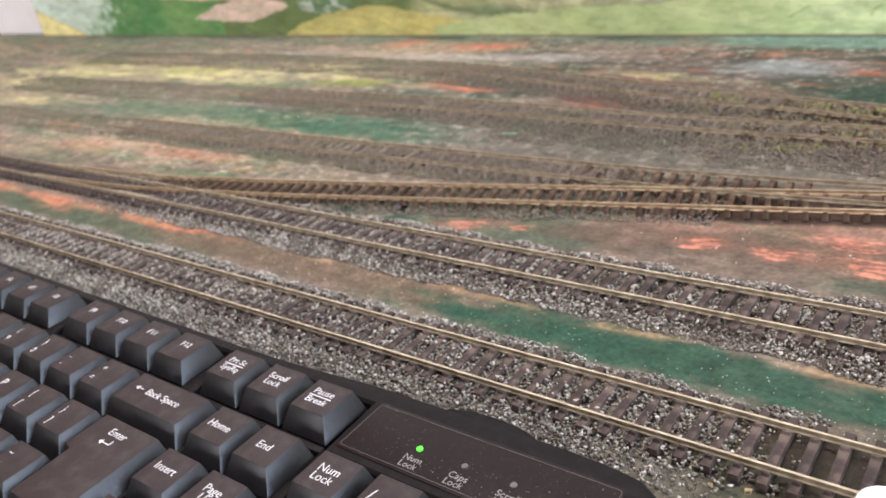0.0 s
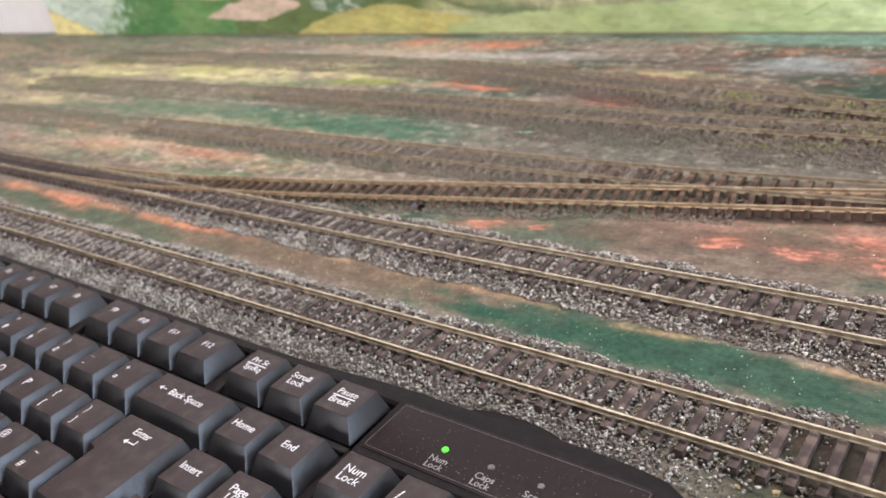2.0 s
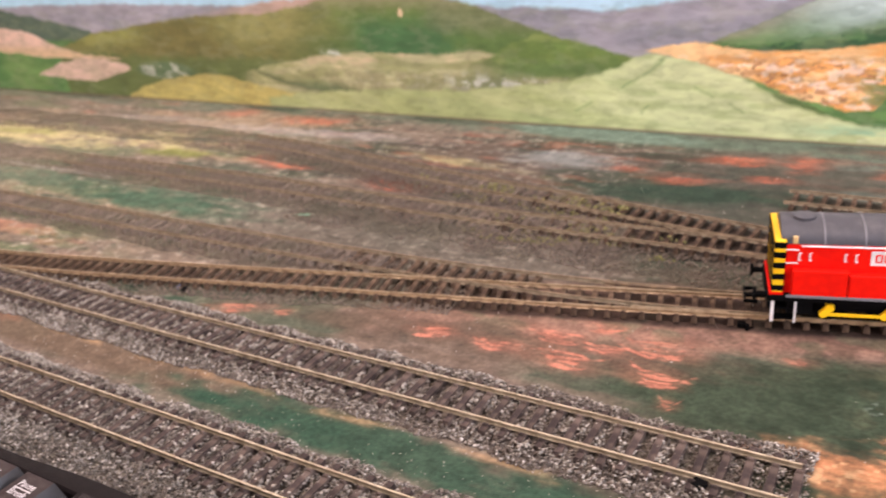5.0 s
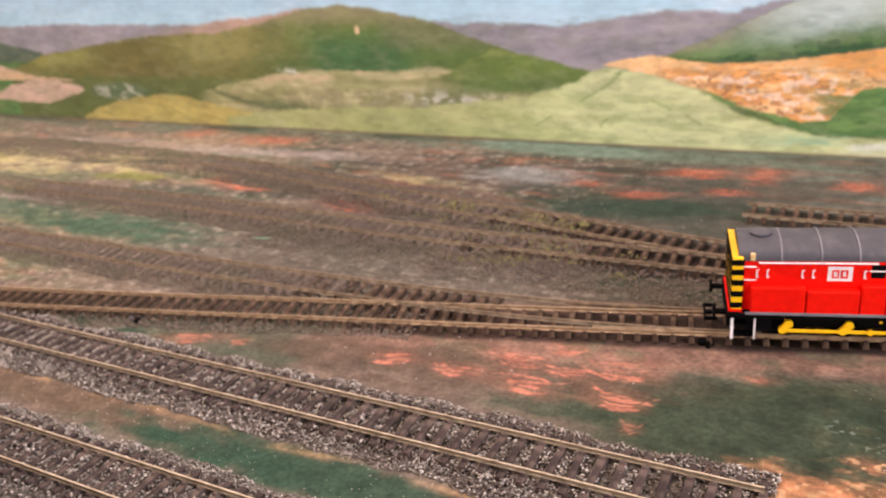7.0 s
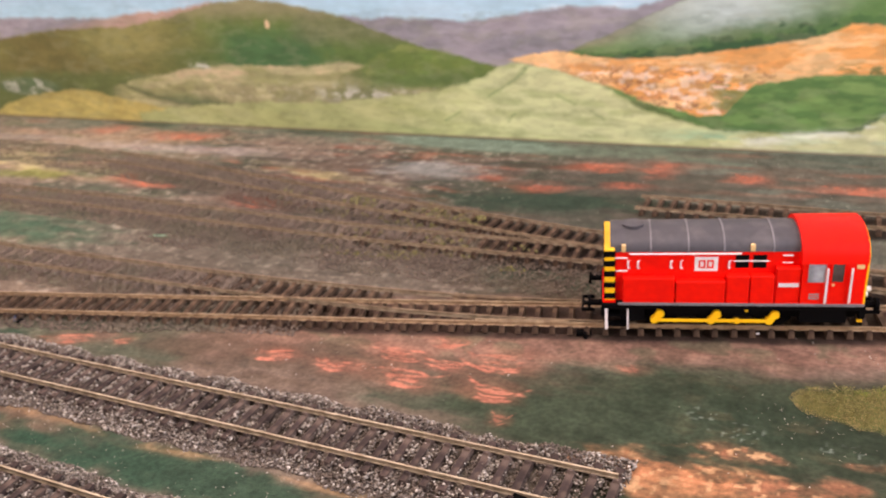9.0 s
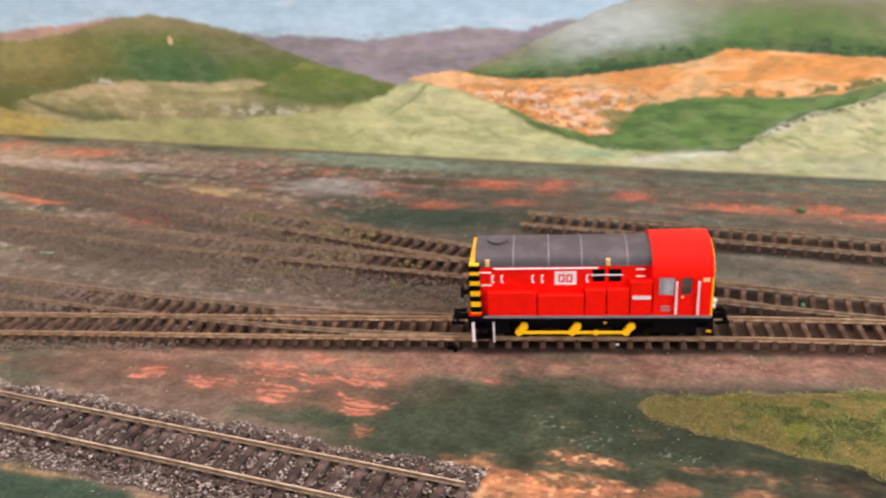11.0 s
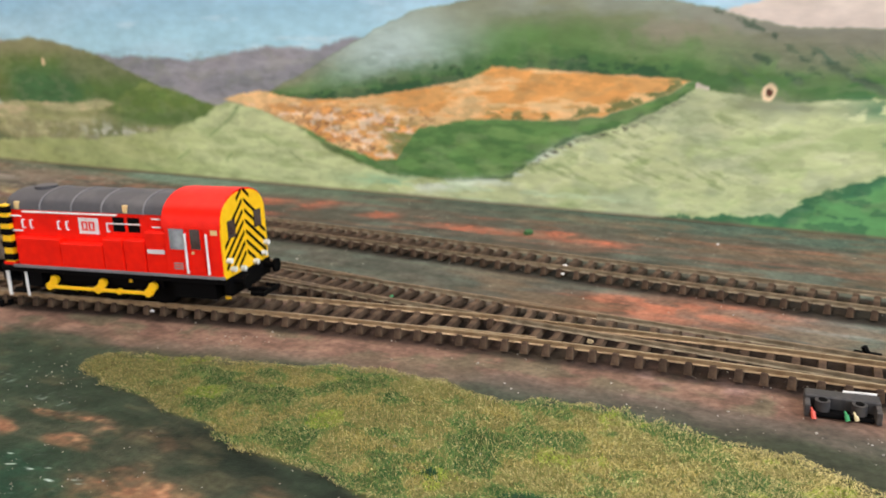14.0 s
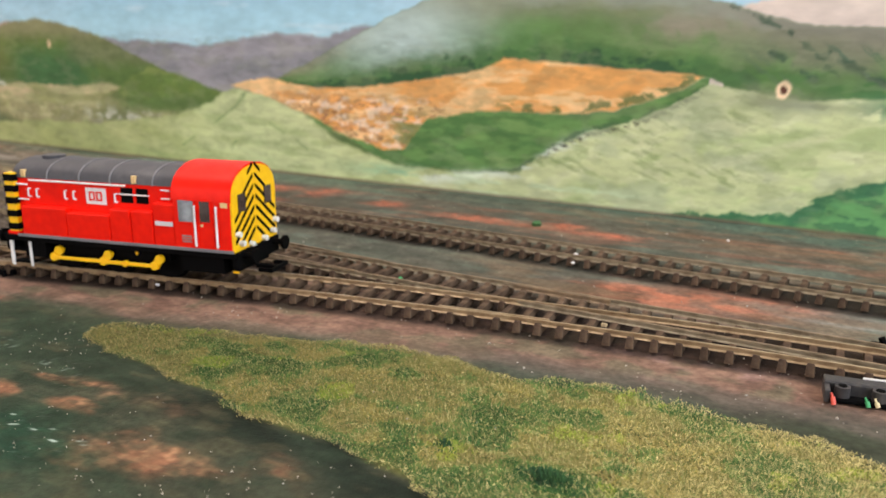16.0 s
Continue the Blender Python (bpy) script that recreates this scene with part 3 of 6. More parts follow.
    cl = np.interp(X, [-0.2, 0.0, 0.26, 0.36, 0.54], [0.31, 0.354, 0.416, 0.437, 0.456])
    d = cl - Y
    lay(P, (128, 99, 83), sstep(-0.03, -0.01, d) * sstep(0.040, 0.024, d + 0.012 * (n2 - 0.5)) * sstep(-0.02, 0.06, X) * 0.95)
    lay(P, (84, 62, 54), np.maximum(sstep(0.55, 0.7, n3) * 0.5, sstep(0.47, 0.62, fbm(X, Y * 1.4, 60, 151)) * 0.45) * sstep(-0.03, -0.01, d) * sstep(0.04, 0.02, d) * sstep(0.10, 0.2, X))
    lay(P, (86, 92, 70), sstep(0.56, 0.68, fbm(X, Y * 1.3, 75, 153)) * sstep(-0.03, -0.01, d) * sstep(0.04, 0.02, d) * 0.5)
    lay(P, (72, 72, 66), sstep(0.020, 0.030, d + 0.012 * (n2 - 0.5)) * sstep(0.05, 0.036, d) * sstep(0.36, 0.40, X) * 0.55)
    lay(P, (164, 132, 122), blob_mask(X, Y, (0.441, 0.437, 0.022, 0.006, 8), 0.9, 117, 0.6) * sstep(0.45, 0.6, n3) * 0.7)
    lay(P, (48, 56, 41), sstep(0.032, 0.046, d + 0.02 * (n2 - 0.5)) * sstep(0.10, 0.2, X) * (1 - sstep(0.262, 0.255, Y)) * 0.9)
    lay(P, (72, 74, 58), (1 - sstep(0.225, 0.235, Y)) * 0.9)
    lay(P, (98, 88, 70), (1 - sstep(0.225, 0.235, Y)) * sstep(0.5, 0.64, n3) * 0.6)
    lay(P, (84, 71, 58), blob_mask(X, Y, (0.085, 0.336, 0.08, 0.014, 6), 0.8, 161, 0.6) * 0.8)
    for k, b in enumerate(GREENS):
        lay(P, (76, 82, 65) if k == 8 else (52, 64, 48) if k in (4, 5) else ((40, 68, 52) if k % 3 else (48, 70, 54)) if k > 1 else (58, 88, 68), blob_mask(X, Y, b, 0.55 if k > 1 else 0.9, 20 + k, 0.35 if k > 1 else 0.7) * (0.92 if k < 9 else 0.75))
    lay(P, (108, 128, 112), blob_mask(X, Y, (0.03, 0.624, 0.075, 0.013, -3), 0.3, 61, 0.2) * 0.8)
    lay(P, (70, 64, 54), blob_mask(X, Y, (0.10, 0.588, 0.045, 0.006, 2), 0.6, 62) * 0.8)
    for k, b in enumerate(YELLOWS):
        lay(P, (204, 192, 134), blob_mask(X, Y, b, 1.3, 40 + k, 0.7) * (0.85 if k < 4 else 0.5) * (0.45 + 0.55 * sstep(0.40, 0.56, fbm(X * 0.5, Y * 2.4, 48, 119))))
    lay(P, (124, 128, 66), blob_mask(X, Y, (-0.282, 0.503, 0.036, 0.010, 6), 0.6, 48) * 0.8)
    lay(P, (124, 128, 66), blob_mask(X, Y, (-0.69, 0.530, 0.05, 0.010, 3), 0.6, 49) * 0.8)
    lay(P, (138, 142, 74), blob_mask(X, Y, (-0.50, 0.515, 0.05, 0.009, 3), 0.7, 50) * 0.7)
    for k, b in enumerate(PALES):
        lay(P, (176, 168, 160) if k != 1 else (158, 164, 158), blob_mask(X, Y, b, 0.9, 55 + k, 0.6) * (0.3, 0.6, 0.4, 0.6, 0.2)[k])
    for k, b in enumerate(SANDS):
        grain = sstep(0.40, 0.60, 0.6 * fbm(X, Y, 330, 65 + k) + 0.4 * n2)
        lay(P, ((156, 104, 76) if k != 3 else (122, 88, 68)) if k else (192, 130, 90), blob_mask(X, Y, b, 1.1, 70 + k, 0.6) * ((0.25 if k else 0.5) + (0.6 if k else 0.4) * grain) * (0.72 if b[0] > 0.28 else 1.0))
        lay(P, (206, 164, 120), blob_mask(X, Y, b, 1.1, 70 + k, 0.4) * sstep(0.62, 0.74, vnoise(X, Y, 500, 66)) * (0.15 if b[0] > 0.28 else 0.6))
    for k, b in enumerate(TEALS):
        lay(P, (30, 60, 43) if k < 2 else (40, 54, 40), blob_mask(X, Y, b, 0.6, 80 + k, 0.6) * (0.85 if k < 3 else 0.6))
    foam = sstep(0.68, 0.76, fbm(X * 0.6 + Y, Y * 3.0 - X * 1.2, 420, 33)) * blob_mask(X, Y, (0.313, 0.310, 0.018, 0.006, 0), 0.5, 84)
    for bx, by in ((0.242, 0.344), (0.285, 0.340), (0.250, 0.340)):
        foam = np.maximum(foam, 0.22 * sstep(0.74, 0.84, vnoise(X, Y, 620, 35)) * blob_mask(X, Y, (bx, by, 0.010, 0.005, -10), 0.4, 85))
    lay(P, (200, 218, 204), foam * 0.75)
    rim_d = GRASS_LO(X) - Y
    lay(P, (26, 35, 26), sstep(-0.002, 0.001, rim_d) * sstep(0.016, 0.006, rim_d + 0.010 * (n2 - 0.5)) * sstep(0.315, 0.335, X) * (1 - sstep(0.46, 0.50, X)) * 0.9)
    lay(P, (40, 50, 37), blob_mask(X, Y, (0.300, 0.345, 0.034, 0.006, -3), 0.6, 187, 0.5) * 0.8)
    mott = fbm(X, Y * 1.6, 95, 97)
    lay(P, (92, 86, 62), sstep(0.58, 0.72, mott) * sstep(0.2, 0.26, X) * sstep(0.40, 0.37, Y) * 0.25)
    lay(P, (40, 52, 38), sstep(0.46, 0.34, mott) * sstep(0.15, 0.22, X) * sstep(0.40, 0.36, Y) * 0.6)
    # brushed orange rust marks: dry strokes that follow a slight curve
    dry = 0.35 + 0.65 * sstep(0.36, 0.56, fbm(X * 0.35 + 0.2 * Y, Y * 3.2, 170, 90))
    for k, b in enumerate(ORANGE_NEAR):
        lay(P, (198, 122, 98), strokes(X, Y, b, 100 + k) * (0.5 if k in (10, 11) else 0.9))
    for k, b in enumerate(ORANGE_FAR):
        lay(P, (194, 106, 78), np.maximum(strokes(X, Y, b, 120 + k), blob_mask(X, Y, b, 0.8, 120 + k, 0.8) * 0.35))
    for k, b in enumerate(ORANGE_LEFT):
        lay(P, (214, 132, 100), np.maximum(strokes(X, Y, b, 140 + k), blob_mask(X, Y, b, 0.8, 140 + k, 0.8) * 0.5) * (0.9 if k < 3 else 0.4))
    lay(P, (184, 110, 82), blob_mask(X, Y, (0.425, 0.497, 0.034, 0.014, 10), 0.6, 88, 0.9) * (0.3 + 0.5 * sstep(0.40, 0.62, fbm(X * 0.8, Y * 1.6, 110, 159))))
    edge = np.exp(-((Y - 0.2685 - 0.006 * (n2 - 0.5)) / 0.0026) ** 2) * (1 - sstep(0.20, 0.23, X))
    lay(P, (160, 128, 94), edge * 0.6 * dry * sstep(0.42, 0.6, fbm(X, Y * 2, 34, 155)))
    # stone dust under the ballast, bare dark earth where the near track runs on
    for yc, lo_, hi_, x1 in ((0.2275, 0.030, 0.019, 0.115), (0.290, 0.019, 0.020, 0.215)):
        lay(P, (112, 103, 92), sstep(-lo_ - 0.003, -lo_ + 0.003, Y - yc) * sstep(hi_ + 0.003, hi_ - 0.003, Y - yc) * (1 - sstep(x1 - 0.03, x1 + 0.01, X)) * 0.8)
    lay(P, (48, 44, 37), sstep(0.016, 0.012, np.abs(Y - 0.2275) + 0.004 * (n2 - 0.5)) * sstep(0.105, 0.13, X) * 0.85)
    lay(P, (148, 100, 74), np.exp(-((Y - 0.597 - 0.006 * (n1 - 0.5)) / 0.004) ** 2) * sstep(0.36, 0.42, X) * 0.6 * dry)
    lay(P, (112, 92, 72), sstep(0.50, 0.64, fbm(X * 0.6, Y * 2, 48, 217)) * sstep(0.28, 0.36, X) * sstep(0.465, 0.475, Y) * 0.6)
    # paler tone towards the far end, darker tone over the middle of the yard
    lay(P, (164, 152, 128), (1 - sstep(-0.42, -0.24, X)) * sstep(0.30, 0.34, Y) * (0.10 + 0.16 * n2))
    P *= (1 - 0.30 * sstep(-0.16, -0.06, X) * (1 - sstep(0.16, 0.26, X)) * sstep(0.375, 0.40, Y) * sstep(0.60, 0.57, Y))[..., None]
    # dark brown band along the bare tracks, and olive under the grass
    for name, x0 in (("crossover", 0.02), ("far", 0.10), ("siding", 0.176), ("back", 0.08)):
        c = np.array([(p.x, p.y) for p in PATHS[name]])
        lay(P, (42, 34, 29), sstep(0.0165, 0.0125, np.abs(Y - np.interp(X, c[:, 0], c[:, 1])) + 0.004 * (n2 - 0.5)) * sstep(x0, x0 + 0.03, X) * (X < c[:, 0].max() + 0.001) * 0.8)
    lay(P, (104, 104, 58), sstep(0.262, 0.270, X) * sstep(0.001, 0.004, GRASS_UP(X) - Y) * sstep(0.001, 0.004, Y - GRASS_LO(X)))
    return P


GX = np.concatenate([np.arange(-1.3, -0.6, 0.004), np.arange(-0.6, -0.2, 0.002), np.arange(-0.2, 0.05, 0.0014), np.arange(0.05, 0.30, 0.0007), np.arange(0.30, 0.55, 0.0012), np.arange(0.55, 1.05, 0.004)])
GY = np.concatenate([np.arange(-0.18, 0.18, 0.006), np.arange(0.18, 0.30, 0.0012), np.arange(0.30, 0.372, 0.0006), np.arange(0.372, 0.45, 0.0012), np.arange(0.45, 0.653, 0.0016)])
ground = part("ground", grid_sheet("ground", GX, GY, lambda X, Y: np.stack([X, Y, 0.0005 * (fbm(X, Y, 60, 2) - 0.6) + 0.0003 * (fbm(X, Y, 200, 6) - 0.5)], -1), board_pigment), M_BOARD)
tagged(ground, label="hand-painted green, brown and orange scenic baseboard", kind="structure")
ground.data.shade_smooth()


# ---------------------------------------------------------------- painted backdrop
def ridge(X, xs, zs, wob=0.0015, seed=1):
    return np.interp(X, xs, zs) + wob * (fbm(X, X * 0, 60, seed) - 0.5) * 2


def mural_pigment(X, Z):
    P = np.empty(X.shape + (3,))
    # a loaded brush leaves ragged edges
    X, Z = X + 0.0040 * (fbm(X, Z, 60, 181) - 0.5) + 0.0016 * (vnoise(X, Z, 420, 189) - 0.5), Z + (0.0020 * (fbm(X, Z * 1.2, 60, 183) - 0.5) + 0.0010 * (vnoise(X, Z, 400, 191) - 0.5)) * sstep(0.0, 0.008, Z)
    streak = fbm(X * 0.4, Z * 2.2, 90, 4)
    cloudy = fbm(X * 0.7, Z * 1.6, 22, 12)
    brush = fbm(X + Z * 0.6, Z - X * 0.3, 120, 21)
    P[:] = srgb(162, 202, 216)
    lay(P, (146, 187, 210), sstep(0.095, 0.14, Z))
    lay(P, (208, 222, 230), sstep(0.66, 0.84, fbm(X * 0.45, Z * 2.6, 50, 4)) * 0.5)
    lay(P, (182, 210, 224), sstep(0.45, 0.75, fbm(X * 0.4, Z * 1.6, 18, 6)) * 0.4)

    def below(xs, zs, colour, wob=0.0012, seed=1, amount=1.0, extra=None):
        m = sstep(0.0020, -0.0014, Z - ridge(X, xs, zs, wob, seed) + 0.003 * (brush - 0.5)) * amount
        if extra is not None:
            m = m * extra
        lay(P, colour, m)
        return m

    # far mauve fells
    m = below([-1.1, -0.75, -0.52, -0.36, -0.306, -0.2, -0.061, 0.008, 0.036, 0.072, 0.107, 0.145, 0.17, 0.5], [0.085, 0.095, 0.097, 0.094, 0.091, 0.09, 0.090, 0.087, 0.086, 0.090, 0.094, 0.092, 0.098, 0.1], (139, 137, 143))
    lay(P, (160, 153, 158), m * sstep(0.45, 0.65, cloudy) * 0.6)
    below([-0.42, -0.33, -0.291, -0.226, -0.19, -0.1], [0.086, 0.090, 0.096, 0.100, 0.104, 0.09], (178, 150, 134), seed=2, extra=sstep(-0.40, -0.28, X) * (X < -0.1))
    # left blue-green fell
    m = below([-1.1, -0.80, -0.72, -0.687, -0.59, -0.54, -0.50], [0.10, 0.112, 0.102, 0.092, 0.078, 0.070, 0.05], (84, 100, 84), seed=3, extra=X < -0.47)
    # green farmland on the left
    m = below([-1.1, -0.72, -0.60, -0.534, -0.45, -0.3], [0.050, 0.062, 0.058, 0.060, 0.058, 0.05], (104, 136, 78), seed=4)
    lay(P, (74, 118, 66), m * sstep(0.38, 0.66, cloudy) * 0.8)
    # olive hill with a dark green flank
    hx, hz = [-0.60, -0.534, -0.445, -0.365, -0.295, -0.228, -0.193, -0.159, -0.122, -0.087, -0.054, -0.030, 0.03, 0.08], [0.050, 0.067, 0.077, 0.085, 0.085, 0.095, 0.103, 0.106, 0.101, 0.094, 0.083, 0.075, 0.055, 0.03]
    m = below(hx, hz, (118, 118, 70), seed=5, extra=X > -0.6)
    lay(P, (92, 116, 62), m * sstep(-0.26, -0.17, X + 0.05 * (cloudy - 0.5)) * sstep(0.105, 0.08, Z))
    lay(P, (112, 106, 60), m * sstep(0.40, 0.75, cloudy) * (1 - sstep(-0.3, -0.2, X)) * 0.6)
    lay(P, (78, 104, 56), m * sstep(0.076, 0.058, Z) * (0.35 + 0.4 * brush) * sstep(-0.30, -0.22, X))
    lay(P, (150, 150, 82), m * (1 - sstep(-0.50, -0.44, X + 0.04 * (cloudy - 0.5))) * sstep(0.05, 0.062, Z) * 0.6)
    lay(P, (108, 100, 58), m * sstep(-0.48, -0.43, X) * (1 - sstep(-0.38, -0.31, X + 0.8 * (Z - 0.06) + 0.05 * (brush - 0.5))) * 0.75)
    lay(P, (146, 142, 88), m * sstep(-0.36, -0.32, X) * (1 - sstep(-0.27, -0.24, X)) * sstep(0.055, 0.066, Z) * 0.6)
    lay(P, (84, 104, 60), m * sstep(0.050, 0.040, Z + 0.008 * (brush - 0.5)) * 0.7)
    lay(P, (60, 104, 66), m * sstep(-0.21, -0.17, X) * (1 - sstep(-0.11, -0.08, X + 0.03 * (brush - 0.5))) * sstep(0.088, 0.070, Z + 0.01 * (brush - 0.5)) * 0.75)
    lay(P, (112, 112, 84), m * sstep(-0.13, -0.10, X) * sstep(0.066, 0.078, Z) * 0.6)
    lay(P, (150, 146, 114), m * sstep(0.086, 0.100, Z + 0.008 * (brush - 0.5)) * 0.6)
    # pale stony field with specks of walls
    m = below([-0.33, -0.304, -0.241, -0.19, -0.122, -0.069, 0.0, 0.03], [0.03, 0.037, 0.048, 0.053, 0.053, 0.055, 0.05, 0.04], (172, 166, 124), seed=6, extra=sstep(-0.335, -0.30, X) * (1 - sstep(0.0, 0.03, X)))
    lay(P, (134, 138, 88), m * sstep(0.45, 0.62, streak) * 0.7)
    lay(P, (198, 176, 140), m * sstep(0.48, 0.62, fbm(X * 0.5, Z * 3, 60, 135)) * sstep(0.036, 0.044, Z) * 0.7)
    lay(P, (122, 118, 84), sstep(0.44, 0.56, brush) * sstep(0.040, 0.034, Z) * sstep(0.018, 0.024, Z) * sstep(-0.30, -0.24, X) * (1 - sstep(0.0, 0.03, X)) * 0.5)
    speck = sstep(0.57, 0.70, fbm(X, Z * 1.4, 230, 17)) * sstep(0.022, 0.028, Z) * sstep(0.043, 0.037, Z) * sstep(-0.22, -0.18, X) * (1 - sstep(-0.01, 0.02, X)) * (0.35 + 0.65 * sstep(-0.10, -0.08, X))
    lay(P, (196, 190, 168), speck * 0.65)
    hedge = np.exp(-((Z - np.interp(X, [-0.32, -0.277, -0.24, -0.18, -0.10], [0.037, 0.024, 0.020, 0.017, 0.022]) - 0.004 * (brush - 0.5)) / 0.0026) ** 2) * sstep(-0.32, -0.305, X) * (1 - sstep(-0.16, -0.12, X))
    lay(P, (88, 96, 62), hedge * 0.85)
    lay(P, (92, 108, 72), np.exp(-((X + 0.235) / 0.030) ** 2 - ((Z - 0.022) / 0.006) ** 2) * 0.8)
    lay(P, (202, 202, 186), np.exp(-((X + 0.21) / 0.016) ** 2 - ((Z - 0.0525) / 0.002) ** 2) * sstep(0.45, 0.6, brush) * 0.9)
    lay(P, (98, 110, 74), np.exp(-((X + 0.063) / 0.036) ** 2 - ((Z - 0.030) / 0.008) ** 2) * 0.85)
    lay(P, (196, 194, 178), np.exp(-((X + 0.063) / 0.036) ** 2 - ((Z - 0.032) / 0.007) ** 2) * sstep(0.52, 0.64, fbm(X, Z * 1.3, 170, 141)) * 0.9)
    # small round hill
    m = below([-0.10, -0.081, -0.042, -0.022, 0.006, 0.033, 0.060, 0.075], [0.030, 0.044, 0.062, 0.070, 0.065, 0.059, 0.050, 0.03], (102, 122, 62), seed=7, extra=sstep(0.033, 0.042, Z) * sstep(-0.10, -0.035, X + 0.02 * (brush - 0.5)) * (X < 0.075))
    lay(P, (90, 118, 60), m * sstep(0.34, 0.66, brush) * 0.5)
    lay(P, (84, 108, 62), m * sstep(0.054, 0.044, Z + 0.006 * (streak - 0.5)) * 0.7)
    lay(P, (146, 158, 92), m * sstep(0.062, 0.068, Z) * 0.6)
    # pink ploughed fields on the left
    pf = sstep(0.001, -0.001, Z - ridge(X, [-0.65, -0.60, -0.555, -0.49], [0.020, 0.036, 0.043, 0.034], 0.003, 125)) * sstep(-0.001, 0.001, Z - ridge(X, [-0.65, -0.55, -0.49], [0.020, 0.015, 0.031], 0.002, 127)) * (X > -0.65) * (X < -0.49)
    lay(P, (204, 174, 154), pf)
    lay(P, (186, 162, 138), pf * sstep(0.45, 0.6, streak) * 0.7)
    pf = sstep(0.001, -0.001, Z - ridge(X, [-0.74, -0.70, -0.647, -0.613, -0.56, -0.50], [0.074, 0.073, 0.068, 0.055, 0.045, 0.041], 0.002, 129)) * sstep(-0.001, 0.001, Z - ridge(X, [-0.74, -0.713, -0.626, -0.56, -0.50], [0.047, 0.045, 0.040, 0.042, 0.040], 0.002, 131)) * (X > -0.74) * (X < -0.50)
    lay(P, (212, 178, 158), pf)
    lay(P, (198, 168, 118), pf * sstep(0.056, 0.046, Z) * 0.6)
    # a knot of grey stones between the dark hedges
    knot = np.exp(-((X + 0.435) / 0.045) ** 2 - ((Z - 0.031) / 0.009) ** 2)
    lay(P, (86, 108, 78), sstep(0.25, 0.6, knot) * 0.8)
    lay(P, (168, 172, 152), sstep(0.3, 0.7, knot) * sstep(0.50, 0.62, fbm(X * 0.7, Z * 1.6, 120, 139)) * 0.9)
    # far left: pale slope and a yellow wedge
    wash = 1 - sstep(-0.88, -0.80, X - 0.9 * (Z - 0.03) + 0.10 * (brush - 0.5))
    lay(P, (188, 198, 178), wash)
    lay(P, (214, 224, 208), wash * sstep(0.40, 0.62, cloudy + 4 * (Z - 0.035)) * 0.8)
    lay(P, (232, 214, 146), sstep(0.003, -0.002, Z - (-0.893 - X) * 0.31) * (X < -0.88))
    lay(P, (196, 176, 118), np.exp(-((Z - (-0.893 - X) * 0.31) / 0.002) ** 2) * (X < -0.89) * 0.6)
    # olive field
    m = below([-0.50, -0.454, -0.387, -0.357, -0.316, -0.251, -0.154, -0.1], [0.003, 0.018, 0.028, 0.028, 0.021, 0.012, 0.004, 0.002], (178, 164, 96), seed=8, extra=(X > -0.5) * (X < -0.1))
    lay(P, (160, 146, 84), m * sstep(0.5, 0.65, streak) * 0.6)
    # light green meadow that rises to a peak
    m = below([-0.30, -0.247, -0.159, -0.084, -0.014, 0.037, 0.062, 0.089, 0.124, 0.152, 0.188, 0.24, 0.30], [0.008, 0.016, 0.022, 0.024, 0.032, 0.044, 0.056, 0.055, 0.042, 0.027, 0.015, 0.012, 0.014], (162, 172, 116), seed=9, extra=X > -0.30)
    lay(P, (188, 194, 142), m * sstep(0.48, 0.68, fbm(X * 0.5 + Z, Z * 1.6, 60, 207)) * 0.6)
    lay(P, (142, 160, 108), m * sstep(0.46, 0.66, fbm(X * 0.5 + Z, Z * 1.4, 44, 209)) * 0.6)
    lay(P, (152, 152, 98), m * (1 - sstep(-0.12, 0.05, X)) * 0.5)
    lay(P, (200, 206, 156), m * sstep(-0.02, 0.06, X) * (0.3 + 0.4 * sstep(0.4, 0.6, streak)))
    for sx0, sz0, sx1, sz1, wd in ((0.073, 0.053, 0.060, 0.042, 0.0009), (0.060, 0.042, 0.044, 0.032, 0.0006), (0.020, 0.020, 0.008, 0.013, 0.0006), (0.064, 0.020, 0.058, 0.014, 0.0005), (0.118, 0.024, 0.128, 0.018, 0.0005), (0.095, 0.034, 0.108, 0.028, 0.0004)):
        k = np.clip(((X - sx0) * (sx1 - sx0) + (Z - sz0) * (sz1 - sz0)) / ((sx1 - sx0) ** 2 + (sz1 - sz0) ** 2), 0, 1)
        lay(P, (118, 142, 92), np.exp(-(np.hypot(X - sx0 - k * (sx1 - sx0), Z - sz0 - k * (sz1 - sz0)) / (wd * 1.6)) ** 2) * (0.4 + 0.6 * brush))
    # big hill with haze
    bx, bz = [0.09, 0.103, 0.137, 0.167, 0.204, 0.221, 0.256, 0.282, 0.310, 0.329, 0.348, 0.378, 0.403, 0.432, 0.472, 0.6, 1.0], [0.055, 0.063, 0.077, 0.092, 0.106, 0.113, 0.117, 0.120, 0.122, 0.121, 0.115, 0.113, 0.107, 0.099, 0.096, 0.10, 0.09]
    lay(P, (212, 194, 182), sstep(0.0012, -0.0008, Z - np.interp(X, [0.38, 0.403, 0.431, 0.47, 0.6, 1.0], [0.10, 0.107, 0.114, 0.121, 0.118, 0.11])) * (X > 0.38))
    lowx, lowz = [0.09, 0.103, 0.136, 0.178, 0.226, 0.262, 0.277, 0.316, 0.364, 0.390, 0.407, 0.433, 0.6, 1.0], [0.06, 0.063, 0.059, 0.061, 0.068, 0.074, 0.081, 0.078, 0.075, 0.073, 0.068, 0.068, 0.066, 0.06]
    low = ridge(X, lowx, lowz, 0.0012, 11)
    up = ridge(X, bx, bz, 0.0012, 10)
